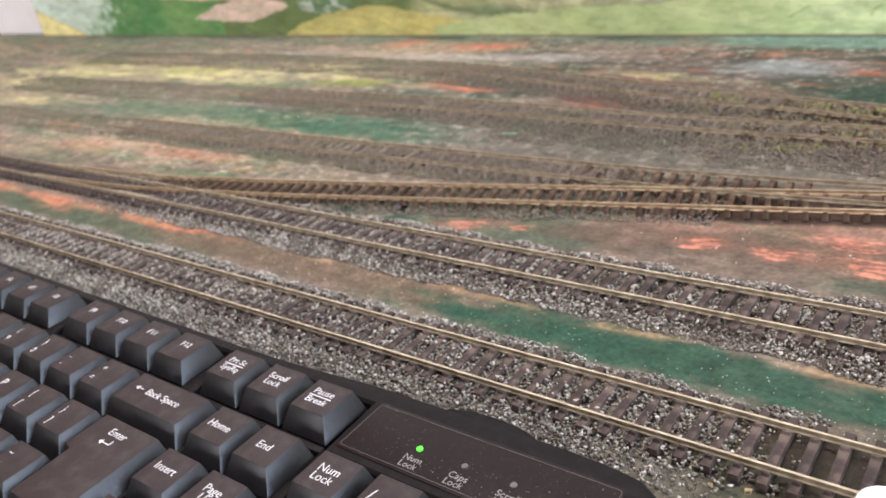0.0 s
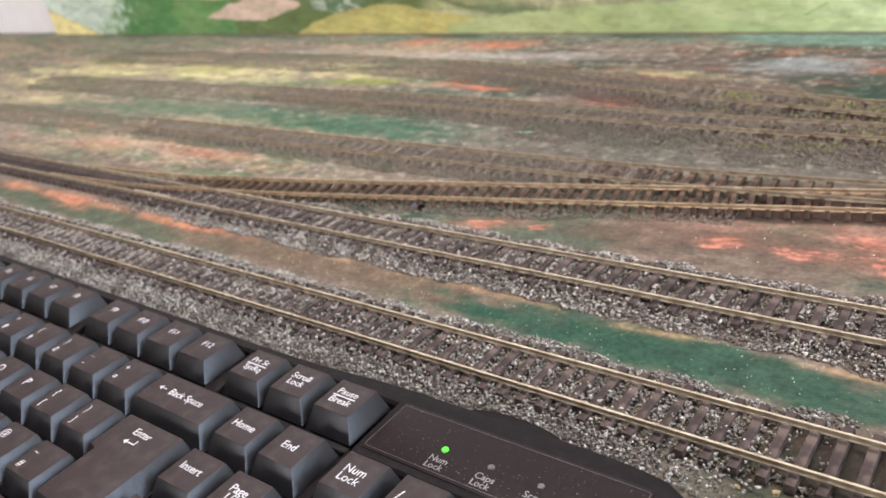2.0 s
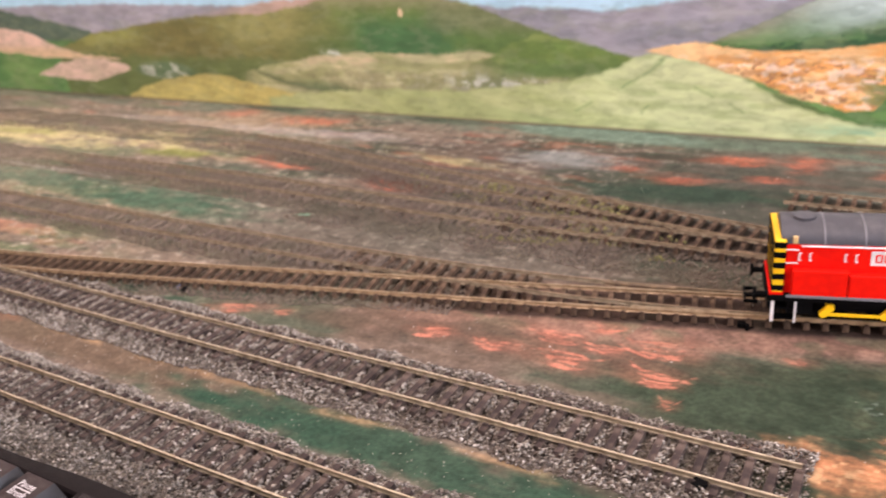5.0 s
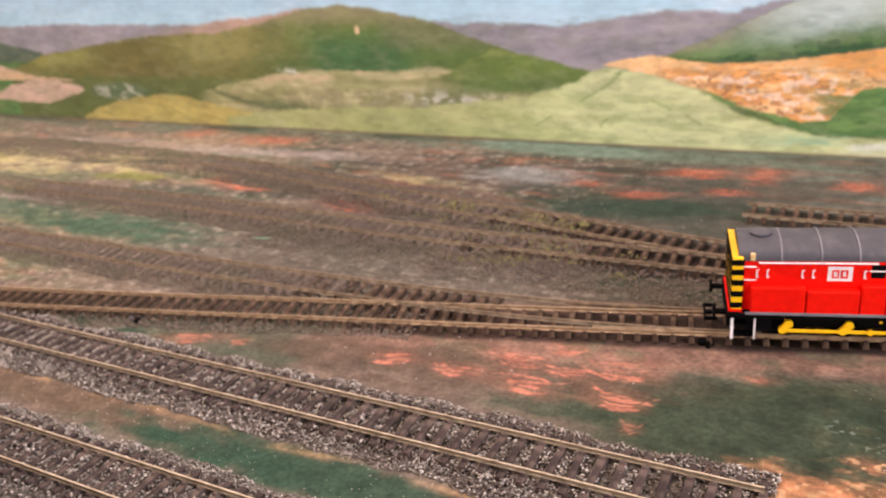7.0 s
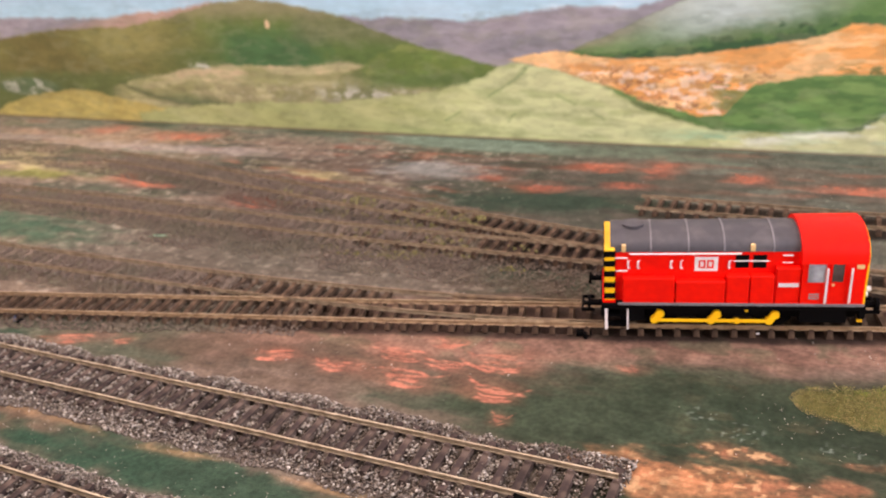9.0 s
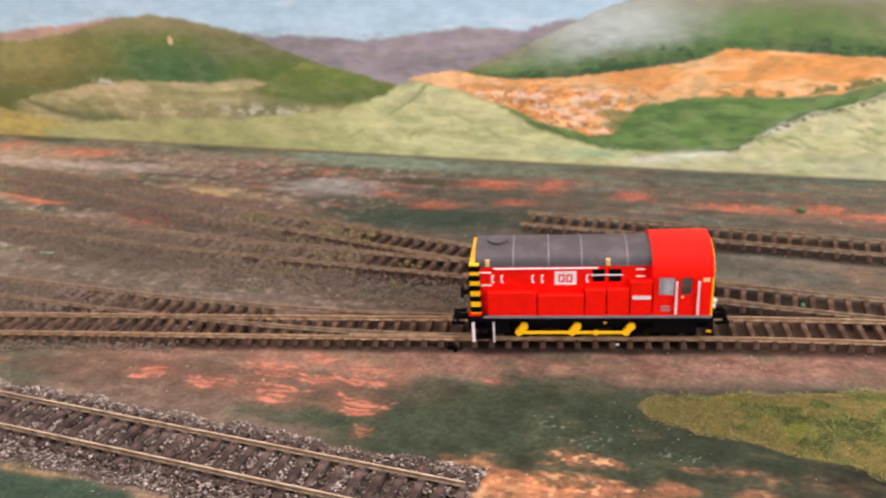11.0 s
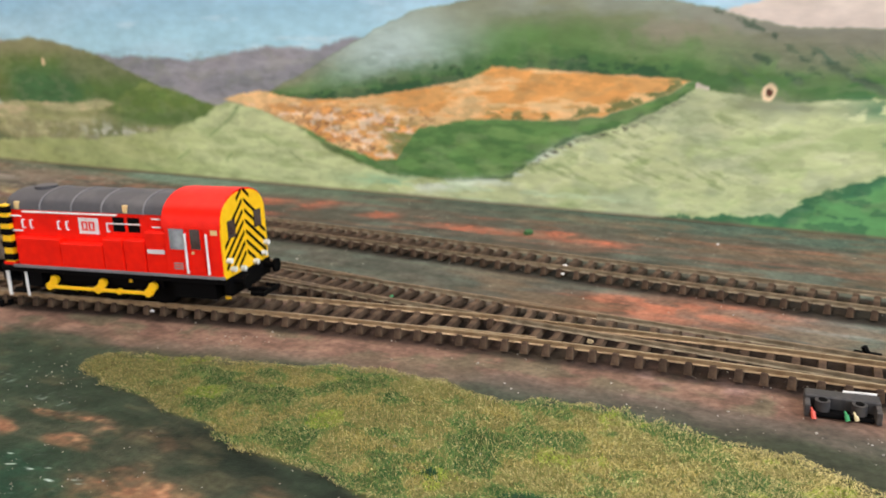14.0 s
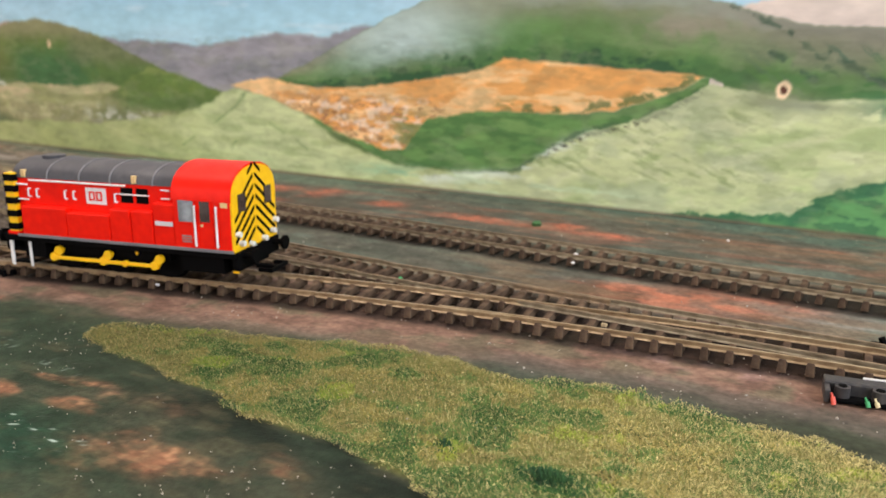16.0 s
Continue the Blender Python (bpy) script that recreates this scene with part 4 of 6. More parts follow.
    m = sstep(0.0012, -0.0008, Z - up) * sstep(-0.001, 0.001, Z - low + 0.02 * (X > 0.40)) * (X > 0.09)
    lay(P, (92, 124, 70), m)
    rel = np.clip((Z - low) / np.maximum(up - low, 0.004), 0, 1)
    lay(P, (132, 132, 104), m * sstep(0.45, 0.95, rel + 0.3 * (cloudy - 0.5)))
    lay(P, (172, 190, 184), m * np.exp(-((X - 0.205) / 0.052) ** 2 - ((Z - 0.093) / 0.026) ** 2) * sstep(0.02, 0.42, rel + 0.5 * (cloudy - 0.5)))
    lay(P, (150, 158, 148), m * sstep(0.62, 0.95, rel + 0.4 * (streak - 0.5)) * sstep(0.26, 0.30, X) * 0.6)
    lay(P, (66, 104, 60), m * sstep(0.42, 0.12, rel + 0.3 * (brush - 0.5)) * 0.8)
    lay(P, (40, 78, 52), m * sstep(0.16, 0.06, rel + 0.5 * (fbm(X, Z * 1.5, 170, 121) - 0.5)) * (1 - sstep(0.37, 0.40, X)) * 0.8)
    lay(P, (128, 122, 108), m * sstep(0.36, 0.44, X) * sstep(0.2, 0.5, rel) * 0.7)
    lay(P, (84, 104, 84), m * sstep(0.56, 0.66, fbm(X * 0.8 + Z, (Z + 0.8 * X) * 2.2, 150, 29)) * sstep(0.40, 0.43, X) * sstep(0.8, 0.6, rel) * 0.9)
    lay(P, (146, 134, 120), m * np.exp(-((X - 0.378) / 0.030) ** 2 - ((Z - 0.098) / 0.008) ** 2) * (0.4 + 0.6 * sstep(0.4, 0.6, brush)) * 0.8)
    lay(P, (92, 132, 70), m * sstep(0.48, 0.62, fbm(X * 1.2, Z * 0.9, 42, 167)) * sstep(0.7, 0.4, rel) * sstep(0.25, 0.30, X) * 0.5)
    for sx0, sz0, sx1, sz1, wd in ((0.400, 0.107, 0.428, 0.095, 0.0007), (0.428, 0.095, 0.452, 0.074, 0.0007), (0.434, 0.092, 0.446, 0.080, 0.0012), (0.446, 0.086, 0.478, 0.067, 0.0010), (0.420, 0.086, 0.440, 0.074, 0.0009), (0.455, 0.080, 0.490, 0.062, 0.0009)):
        k = np.clip(((X - sx0) * (sx1 - sx0) + (Z - sz0) * (sz1 - sz0)) / ((sx1 - sx0) ** 2 + (sz1 - sz0) ** 2), 0, 1)
        lay(P, (62, 84, 66), np.exp(-((np.hypot(X - sx0 - k * (sx1 - sx0), Z - sz0 - k * (sz1 - sz0)) + 0.004 * (brush - 0.5)) / (wd * 1.6)) ** 2) * sstep(0.38, 0.55, fbm(X, Z * 1.4, 180, 169)) * 0.85)
    # orange quarry
    qx, qz = [0.062, 0.104, 0.134, 0.162, 0.193, 0.207, 0.225, 0.261, 0.316, 0.342, 0.373, 0.390], [0.058, 0.050, 0.040, 0.029, 0.022, 0.024, 0.043, 0.050, 0.051, 0.054, 0.064, 0.073]
    qup = np.interp(X, [0.05, 0.062, 0.095] + lowx[2:10], [0.055, 0.059, 0.065] + lowz[2:10])
    q = sstep(0.001, -0.001, Z - qup) * sstep(-0.001, 0.0012, Z - np.interp(X, qx, qz) - 0.002 * (brush - 0.5)) * (X > 0.058) * (X < 0.39)
    lay(P, (226, 160, 92), q)
    lay(P, (238, 196, 142), q * sstep(0.46, 0.62, streak) * 0.8)
    lay(P, (150, 100, 68), q * sstep(0.56, 0.66, fbm(X, Z * 1.5, 300, 213)) * sstep(0.10, 0.13, X) * (1 - sstep(0.22, 0.26, X)) * sstep(0.060, 0.050, Z) * 0.8)
    rub = sstep(0.46, 0.62, fbm(X * 0.9, Z * 1.6, 200, 41)) * q * (1 - sstep(0.20, 0.25, X)) * sstep(0.062, 0.050, Z)
    lay(P, (186, 128, 88), rub * 0.6)
    lay(P, (240, 224, 204), sstep(0.54, 0.68, fbm(X * 0.8, Z * 1.5, 240, 43)) * 0.5 * q * (1 - sstep(0.21, 0.25, X)) * sstep(0.060, 0.050, Z))
    lay(P, (96, 110, 62), sstep(0.52, 0.64, fbm(X, Z * 2, 170, 45)) * q * sstep(0.24, 0.30, X) * sstep(0.0085, 0.004, Z - np.interp(X, qx, qz)) * 0.9)
    lay(P, (112, 126, 72), q * sstep(0.46, 0.58, fbm(X * 0.6, Z * 2.2, 110, 199)) * sstep(0.185, 0.21, X) * (1 - sstep(0.25, 0.28, X)) * sstep(0.052, 0.040, Z) * 0.85)
    # dark green hollow under the quarry
    dz = np.interp(X, [0.148, 0.188, 0.223, 0.260, 0.287, 0.307, 0.329, 0.351, 0.371, 0.382, 0.393], [0.034, 0.017, 0.013, 0.014, 0.015, 0.030, 0.0405, 0.047, 0.0555, 0.062, 0.0685])
    g = sstep(0.001, -0.001, Z - np.interp(X, qx, qz) - 0.002 * (brush - 0.5)) * sstep(-0.001, 0.0015, Z - dz) * (X > 0.146) * (X < 0.393)
    lay(P, (98, 136, 76), g)
    lay(P, (68, 108, 60), g * sstep(0.36, 0.62, fbm(X * 0.6, Z * 1.8, 110, 197)) * 0.7)
    lay(P, (128, 158, 92), g * sstep(0.55, 0.8, streak) * 0.5)
    # light green slope on the right, with scratched strokes
    rz = ridge(X, [0.20, 0.24, 0.287, 0.307, 0.329, 0.351, 0.371, 0.382, 0.393, 0.415, 0.434, 0.474, 0.7, 1.0], [0.004, 0.010, 0.016, 0.031, 0.0415, 0.048, 0.0565, 0.063, 0.0695, 0.066, 0.063, 0.065, 0.06, 0.06], 0.0008, 13)
    m = sstep(0.001, -0.001, Z - rz) * (X > 0.2)
    lay(P, (190, 196, 146), m)
    lay(P, (204, 206, 164), m * sstep(0.48, 0.66, fbm(X * 0.6 + Z, Z * 2.5 - X, 80, 47)) * 0.55)
    lay(P, (152, 172, 112), m * sstep(0.50, 0.68, fbm(X * 0.4 + Z * 0.6, Z * 2.0 - X * 0.5, 60, 51)) * sstep(0.25, 0.32, X) * 0.5)
    scratch = sstep(0.56, 0.72, fbm(X * 0.8 - Z * 0.5, (Z + 0.38 * X) * 5.0, 90, 63))
    lay(P, (112, 132, 78), m * scratch * sstep(0.26, 0.30, X) * (1 - sstep(0.40, 0.44, X)) * sstep(0.012, 0.02, Z) * 0.5)
    wall_line = np.exp(-((Z - rz + 0.0018 - 0.0012 * (brush - 0.5)) / 0.0017) ** 2) * sstep(0.285, 0.30, X) * (1 - sstep(0.385, 0.395, X))
    lay(P, (214, 222, 208), np.exp(-((Z - rz + 0.0012 - 0.003 * (brush - 0.5)) / 0.0028) ** 2) * sstep(0.20, 0.23, X) * sstep(0.345, 0.31, X) * sstep(0.40, 0.60, fbm(X * 0.8 + Z, Z * 2, 120, 211)) * 0.7)
    lay(P, (66, 66, 54), wall_line * sstep(0.40, 0.54, fbm(X * 1.4 + 3 * Z, Z * 2, 210, 53)) * sstep(0.295, 0.315, X) * 0.9)
    lay(P, (58, 88, 58), np.exp(-((Z - rz - 0.0012 - 0.004 * (brush - 0.5)) / 0.0016) ** 2) * sstep(0.25, 0.28, X) * (1 - sstep(0.385, 0.395, X)) * sstep(0.42, 0.55, fbm(X, Z * 1.4, 160, 163)) * 0.8)
    lay(P, (170, 176, 142), m * sstep(0.46, 0.64, fbm(X, Z * 1.6, 40, 165)) * sstep(0.27, 0.32, X) * 0.6)
    lay(P, (126, 130, 96), np.exp(-((X - 0.425) / 0.018) ** 2 - ((Z - 0.063) / 0.006) ** 2) * 0.7)
    # brighter green field in the right-hand corner
    gz = ridge(X, [0.37, 0.380, 0.410, 0.437, 0.449, 0.461, 0.477, 0.55, 0.7, 1.0], [0.0, 0.001, 0.005, 0.008, 0.017, 0.022, 0.029, 0.04, 0.03, 0.03], 0.001, 14) + 0.007 * (fbm(X, Z * 1.3, 190, 123) - 0.5)
    m = sstep(0.001, -0.001, Z - gz) * (X > 0.37)
    lay(P, (92, 146, 90), m)
    lay(P, (52, 104, 74), m * sstep(0.010, 0.002, gz - Z + 0.012 * (brush - 0.5)) * 0.85)
    lay(P, (46, 92, 68), m * sstep(0.54, 0.66, fbm(X * 0.8, Z * 1.8, 130, 57)) * 0.6)
    m2 = np.exp(-((X - 0.476) / 0.016) ** 2 - ((Z - 0.061) / 0.006) ** 2) + np.exp(-((X - 0.492) / 0.016) ** 2 - ((Z - 0.0445) / 0.0016) ** 2)
    lay(P, (64, 116, 84), np.clip(m2, 0, 1) * sstep(0.46, 0.58, fbm(X * 0.8, Z * 1.8, 150, 143)) * 0.85)
    lay(P, (140, 144, 122), np.exp(-((X - 0.435) / 0.024) ** 2 - ((Z - 0.0605) / 0.0035) ** 2) * 0.7)
    # green-blue strokes at the meadow's foot
    lay(P, (126, 176, 140), np.exp(-((X - 0.20) / 0.035) ** 2 - ((Z - 0.009) / 0.004) ** 2) * sstep(0.42, 0.58, streak) * 0.8)
    # pale streaky foot of the meadow, small shelter marks and the dark joint with the board
    lay(P, (190, 206, 168), sstep(0.016, 0.006, Z) * sstep(0.2, 0.24, X) * (1 - sstep(0.34, 0.38, X)) * sstep(0.44, 0.6, streak) * 0.8)
    lay(P, (214, 186, 146), 1 - sstep(0.7, 1.2, np.hypot((X + 0.142) / 0.0024, (Z - 0.086) / 0.0036)))
    lay(P, (226, 196, 160), 1 - sstep(0.8, 1.2, np.hypot((X - 0.427) / 0.0034, (Z - 0.068) / 0.0046)))
    lay(P, (84, 48, 36), 1 - sstep(0.7, 1.2, np.hypot((X - 0.4275) / 0.0017, (Z - 0.068) / 0.0026)))
    # uneven coats and brush marks over everything
    P *= (1 + 0.30 * (fbm(X * 0.8 + Z * 0.5, Z * 1.6 - X * 0.2, 70, 91) - 0.5) * np.where(P[..., 2] > P[..., 0] * 1.15, 0.3, 1.0) + 0.26 * (fbm(X * 0.5 + Z * 0.4, Z * 2.4, 210, 95) - 0.5) * (1 - sstep(0.09, 0.10, Z)))[..., None]
    P *= np.array([1.05, 1.08, 1.08])
    # dry second coats dragged over the fields
    coat = sstep(0.52, 0.66, fbm(X * 0.7 + Z * 0.8, Z * 2.0 - X * 0.3, 95, 193)) * (1 - sstep(0.085, 0.10, Z))
    lay(P, (150, 156, 120), coat * 0.16)
    coat = sstep(0.54, 0.66, fbm(X * 0.8 - Z * 0.6, Z * 1.8 + X * 0.3, 130, 195)) * (1 - sstep(0.085, 0.10, Z))
    lay(P, (62, 84, 52), coat * 0.16)
    lay(P, (112, 96, 80), sstep(0.0020, 0.0008, Z) * 0.8)
    return P


MX, MZ = np.concatenate([np.linspace(-1.01, -0.6, 260, endpoint=False), np.linspace(-0.6, 0.56, 1500, endpoint=False), np.linspace(0.56, 1.0, 140)]), np.linspace(0.0, 1.0, 190)
backdrop = thing("painted_backdrop", label="painted landscape backdrop board with hills and sky", category="backdrop")
top_edge = lambda X: 0.1405 - 0.02 * X
part("painting", grid_sheet("painting", MX, MZ, lambda X, U: np.stack([X, 0.637 + 0 * X, 0.0002 + U * top_edge(X)], -1), lambda X, U: mural_pigment(X, U * top_edge(X))), M_MURAL, backdrop, "hand-painted hills, quarry and blue sky")
bmx = bmesh.new()
prism(bmx, [(-1.01, 0.0), (1.0, 0.0), (1.0, top_edge(1.0)), (-1.01, top_edge(-1.01))], 0.6385, 0.652)
part("board", bmx, M_WHITE, backdrop, "white-edged hardboard")

# ---------------------------------------------------------------- tracks
build_track("near", "straight ballasted track with tan weathered rails", M_RAIL, M_SLEEPER, 0.0)
build_track("second", "ballasted siding track ending in bare ground", M_RAIL, M_SLEEPER, 0.0)
build_track("crossover", "curving turnout track with dark sleepers", M_RAIL_E, M_SLEEPER_D, 0.0002)
build_track("middle", "dusty track that joins a turnout", M_RAIL_D, M_SLEEPER_D, 0.0004)
build_track("far", "long straight dusty track behind the locomotive", M_RAIL_D, M_SLEEPER_D, 0.0)
build_track("back", "dusty overgrown track converging on a turnout", M_RAIL_D, M_SLEEPER_D, 0.0003)
build_track("siding", "short isolated siding with brown rails near the backdrop", M_RAIL_D, M_SLEEPER_D, 0.0)


# ---------------------------------------------------------------- ballast
OCT = np.array([(1, 0, 0), (-1, 0, 0), (0, 1, 0), (0, -1, 0), (0, 0, 1), (0, 0, -1)], float)
OCT_F = np.array([(0, 2, 4), (2, 1, 4), (1, 3, 4), (3, 0, 4), (2, 0, 5), (1, 2, 5), (3, 1, 5), (0, 3, 5)])


def stones(name, pts, size, material, label, flat=0.8):
    n = len(pts)
    s = size * rng.uniform(0.35, 1.6, (n, 1, 1)) * rng.uniform(0.4, 1.5, (n, 6, 1))
    v = OCT[None] * s
    v[:, :, 2] *= flat
    v[:, :, 0] *= rng.uniform(0.5, 1.5, (n, 1))
    a, b = rng.uniform(0, 6.28, n), rng.uniform(-0.7, 0.7, n)
    ca, sa, cb, sb = np.cos(a)[:, None], np.sin(a)[:, None], np.cos(b)[:, None], np.sin(b)[:, None]
    x, y, z = v[:, :, 0] * cb - v[:, :, 2] * sb, v[:, :, 1], v[:, :, 0] * sb + v[:, :, 2] * cb
    v = np.stack([x * ca - y * sa, x * sa + y * ca, z], -1) + pts[:, None, :]
    loops = (OCT_F[None] + 6 * np.arange(n)[:, None, None]).reshape(-1)
    return tagged(part(name, raw_mesh(name, v.reshape(-1, 3), loops, 3), material), label=label, category="ballast", kind="stuff")


def bed(key, x0, x1, n, near, far, height, gauge_fill=1.0, pit=0.0, raise_by=0.0):
    """Chippings strewn along a track: full between the rails where gauge_fill is 1, thinning out on the shoulders."""
    path = np.array([(p.x, p.y) for p in PATHS[key]])
    x = rng.uniform(x0, x1, n)
    cy = np.interp(x, path[:, 0], path[:, 1])
    off = rng.uniform(-near, far, n)
    e = fbm(x, off * 0 + cy, 55, 5 + len(key))
    nb, fb = near * (0.72 + 0.45 * e), far * (0.72 + 0.45 * fbm(x, cy, 70, 9))
    inside = np.abs(off) < 0.0078
    on_rail = np.abs(np.abs(off) - (GAUGE / 2 + 0.0005)) < 0.0012
    fill = gauge_fill(x) if callable(gauge_fill) else gauge_fill
    clump = fbm(x, cy + off, 110, 12)
    keep = (off > -nb) & (off < fb) & ~on_rail & (~inside | (rng.random(n) < fill * (0.35 + 1.3 * sstep(0.35, 0.6, clump)))) & (rng.random(n) > pit * sstep(0.45, 0.6, clump))
    edge = np.clip(np.minimum(off + nb, fb - off) / 0.008, 0, 1)
    z = np.where(inside, rng.uniform(0.0005, 0.0020, n) + raise_by, rng.uniform(0.0, 1.0, n) * (0.0004 + height * edge))
    return np.stack([x, cy + off, z], -1)[keep]


thin = lambda x: 1.0 - 0.25 * sstep(0.0, 0.06, x) - 0.5 * sstep(0.10, 0.13, x)
near_bed = np.concatenate([bed("near", -0.48, 0.132, 84000, 0.034, 0.0215, 0.0024, thin, 0, 0.0009), bed("near", 0.09, 0.16, 1200, 0.018, 0.012, 0.001, 0.12)])
near_bed = near_bed[rng.random(len(near_bed)) > 0.93 * sstep(0.098, 0.136, near_bed[:, 0] + 0.35 * (0.2275 - near_bed[:, 1]) * (near_bed[:, 1] > 0.2275))]
# the shoulder beside the keyboard is swept bare in patches towards its end
bare = sstep(0.075, 0.118, near_bed[:, 0] + 0.05 * (fbm(near_bed[:, 0], near_bed[:, 1], 60, 23) - 0.5)) * sstep(0.2165, 0.2130, near_bed[:, 1])
holes = sstep(0.54, 0.62, fbm(near_bed[:, 0], near_bed[:, 1] * 1.3, 75, 25)) * sstep(0.2185, 0.216, near_bed[:, 1]) * sstep(-0.02, 0.03, near_bed[:, 0])
near_bed = near_bed[rng.random(len(near_bed)) > np.maximum(0.75 * bare, 0.6 * holes)]
second_bed = bed("second", -0.30, 0.222, 70000, 0.0228, 0.0225, 0.0025, lambda x: 1.0 - 0.2 * sstep(-0.05, 0.1, x), 0, 0.0006)
second_bed = second_bed[rng.random(len(second_bed)) < 0.12 + 0.88 * sstep(-0.29, -0.10, second_bed[:, 0] + 0.10 * (fbm(second_bed[:, 0], second_bed[:, 1], 40, 215) - 0.5))]
stones("ballast", near_bed, 0.00050, M_STONE, "loose grey and white stone ballast round the nearest track")
stones("ballast", second_bed, 0.00050, M_STONE_B, "loose grey stone ballast round the second track")
for bedpts in (near_bed, second_bed):
    # pale share rises to the left, making up for weak light there
    pick = bedpts[rng.random(len(bedpts)) < (0.20 + 0.25 * sstep(0.0, -0.2, bedpts[:, 0])) * (0.3 + 1.4 * sstep(0.4, 0.6, fbm(bedpts[:, 0], bedpts[:, 1], 130, 27)))] + np.array([0, 0, 0.0004])
    stones("ballast_chippings", pick, 0.00052, M_STONE_Y, "pale chippings scattered among the grey ballast")
dusty = np.concatenate([bed("middle", -0.70, 0.02, 40000, 0.022, 0.020, 0.0030, 1.0, 0, 0.0020), bed("crossover", -0.14, 0.06, 10000, 0.020, 0.018, 0.002, 0.8), bed("far", -0.72, 0.11, 46000, 0.024, 0.022, 0.0030, 1.0, 0, 0.0019),
                        bed("back", -0.72, 0.09, 46000, 0.026, 0.024, 0.0030, 1.0, 0, 0.0021), bed("far", -0.1, 0.21, 10000, 0.040, 0.002, 0.0016, 0.3)])
# towards the far end the beds thin out and fade into pale dust
fade = sstep(-0.10, -0.34, dusty[:, 0] + 0.10 * (fbm(dusty[:, 0], dusty[:, 1] * 2, 25, 205) - 0.5))
dusty = dusty[rng.random(len(dusty)) > 0.45 * fade]
pale = rng.random(len(dusty)) < 0.92 * sstep(-0.02, -0.26, dusty[:, 0] + 0.12 * (fbm(dusty[:, 0], dusty[:, 1] * 2, 25, 205) - 0.5))
stones("ballast", dusty[~pale], 0.00058, M_STONE_D, "dusty brown-grey ballast along the farther tracks", 0.5)
stones("ballast", dusty[pale] * np.array([1, 1, 0.8]), 0.00056, M_STONE_P, "pale dust-covered ballast at the far end of the yard", 0.4)


moss = np.concatenate([bed("back", -0.05, 0.10, 1500, 0.02, 0.02, 0.0024, 1.0, 0, 0.0020), bed("far", 0.02, 0.14, 900, 0.022, 0.004, 0.002, 0.6, 0, 0.0016)])
stones("moss", moss[fbm(moss[:, 0], moss[:, 1] * 2, 40, 18) > 0.5] + np.array([0, 0, 0.0004]), 0.0009, M_MOSS, "yellow-green moss caught in the far ballast", 0.5)


# ---------------------------------------------------------------- grass mat
def grass():
    n = 1500000
    x, y = rng.uniform(0.25, 0.62, n), rng.uniform(0.20, 0.42, n)
    up, lo = GRASS_UP(x), GRASS_LO(x)
    near_mat = (y < up + 0.008) & (y > lo - 0.008)
    x, y, up, lo = x[near_mat], y[near_mat], up[near_mat], lo[near_mat]
    n = len(x)
    w = 0.009 * (fbm(x, y, 90, 3) - 0.5)
    w = w + 0.004 * (fbm(x, y, 420, 137) - 0.5)
    rim = np.minimum(up + w - y, y - lo - w)
    keep = rng.random(n) < sstep(-0.0004, 0.0028, rim)
    x, y = x[keep], y[keep]
    n = len(x)
    h, lean, a = rng.uniform(0.0001, 0.0007, n), rng.uniform(0.0002, 0.0008, n), rng.uniform(0, 6.28, n)
    wd = rng.uniform(0.00006, 0.00012, n)
    ca, sa = np.cos(a), np.sin(a)
    base = np.stack([x, y, 0.0012 * fbm(x, y, 130, 6)], -1)
    p0 = base + np.stack([-sa * wd, ca * wd, 0 * x], -1)
    p1 = base - np.stack([-sa * wd, ca * wd, 0 * x], -1)
    p2 = base + np.stack([ca * lean, sa * lean, h], -1)
    v = np.stack([p0, p1, p2], 1).reshape(-1, 3)
    # straw and olive blades, green clumps, and a bleached rim
    P = np.empty((n, 3))
    P[:] = srgb(156, 145, 92)
    lay(P, (122, 120, 62), (rng.random(n) < 0.40) * 1.0)
    lay(P, (180, 160, 90), (rng.random(n) < 0.4 * sstep(0.52, 0.66, fbm(x, y * 1.2, 85, 171))) * 0.9)
    lay(P, (104, 92, 52), (rng.random(n) < 0.3 * sstep(0.54, 0.66, fbm(x, y * 1.3, 150, 173))) * 0.9)
    clump = fbm(x, y * 1.5, 62, 131) + 2 * np.clip(rim[keep], 0, 0.03) - 0.03
    green = sstep(0.49, 0.56, clump) * sstep(0.275, 0.31, x)
    lay(P, (92, 132, 68), (rng.random(n) < 0.08 + 0.76 * green) * 0.9)
    lay(P, (50, 92, 50), (rng.random(n) < 0.75 * sstep(0.54, 0.62, clump)) * 0.9)
    lay(P, (150, 168, 62), (rng.random(n) < 0.8 * sstep(0.66, 0.72, fbm(x, y, 80, 133))) * 0.8)
    rim = rim[keep]
    lay(P, (214, 196, 136), (rng.random(n) < 0.3 * sstep(0.0045, 0.0010, rim) + 0.15 + 0.25 * sstep(0.40, 0.50, x)) * 0.9)
    # random tone per blade, and darker overall towards the left end
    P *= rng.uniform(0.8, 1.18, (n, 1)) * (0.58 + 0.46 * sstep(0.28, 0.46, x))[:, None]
    me = raw_mesh("grass", v, np.arange(3 * n), 3)
    at = me.color_attributes.new("pigment", "FLOAT_COLOR", "POINT")
    c = np.ones((3 * n, 4), np.float32)
    c[:, :3] = np.repeat(P, 3, 0)
    at.data.foreach_set("color", c.ravel())
    return me


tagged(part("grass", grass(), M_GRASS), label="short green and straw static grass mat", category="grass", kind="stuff")


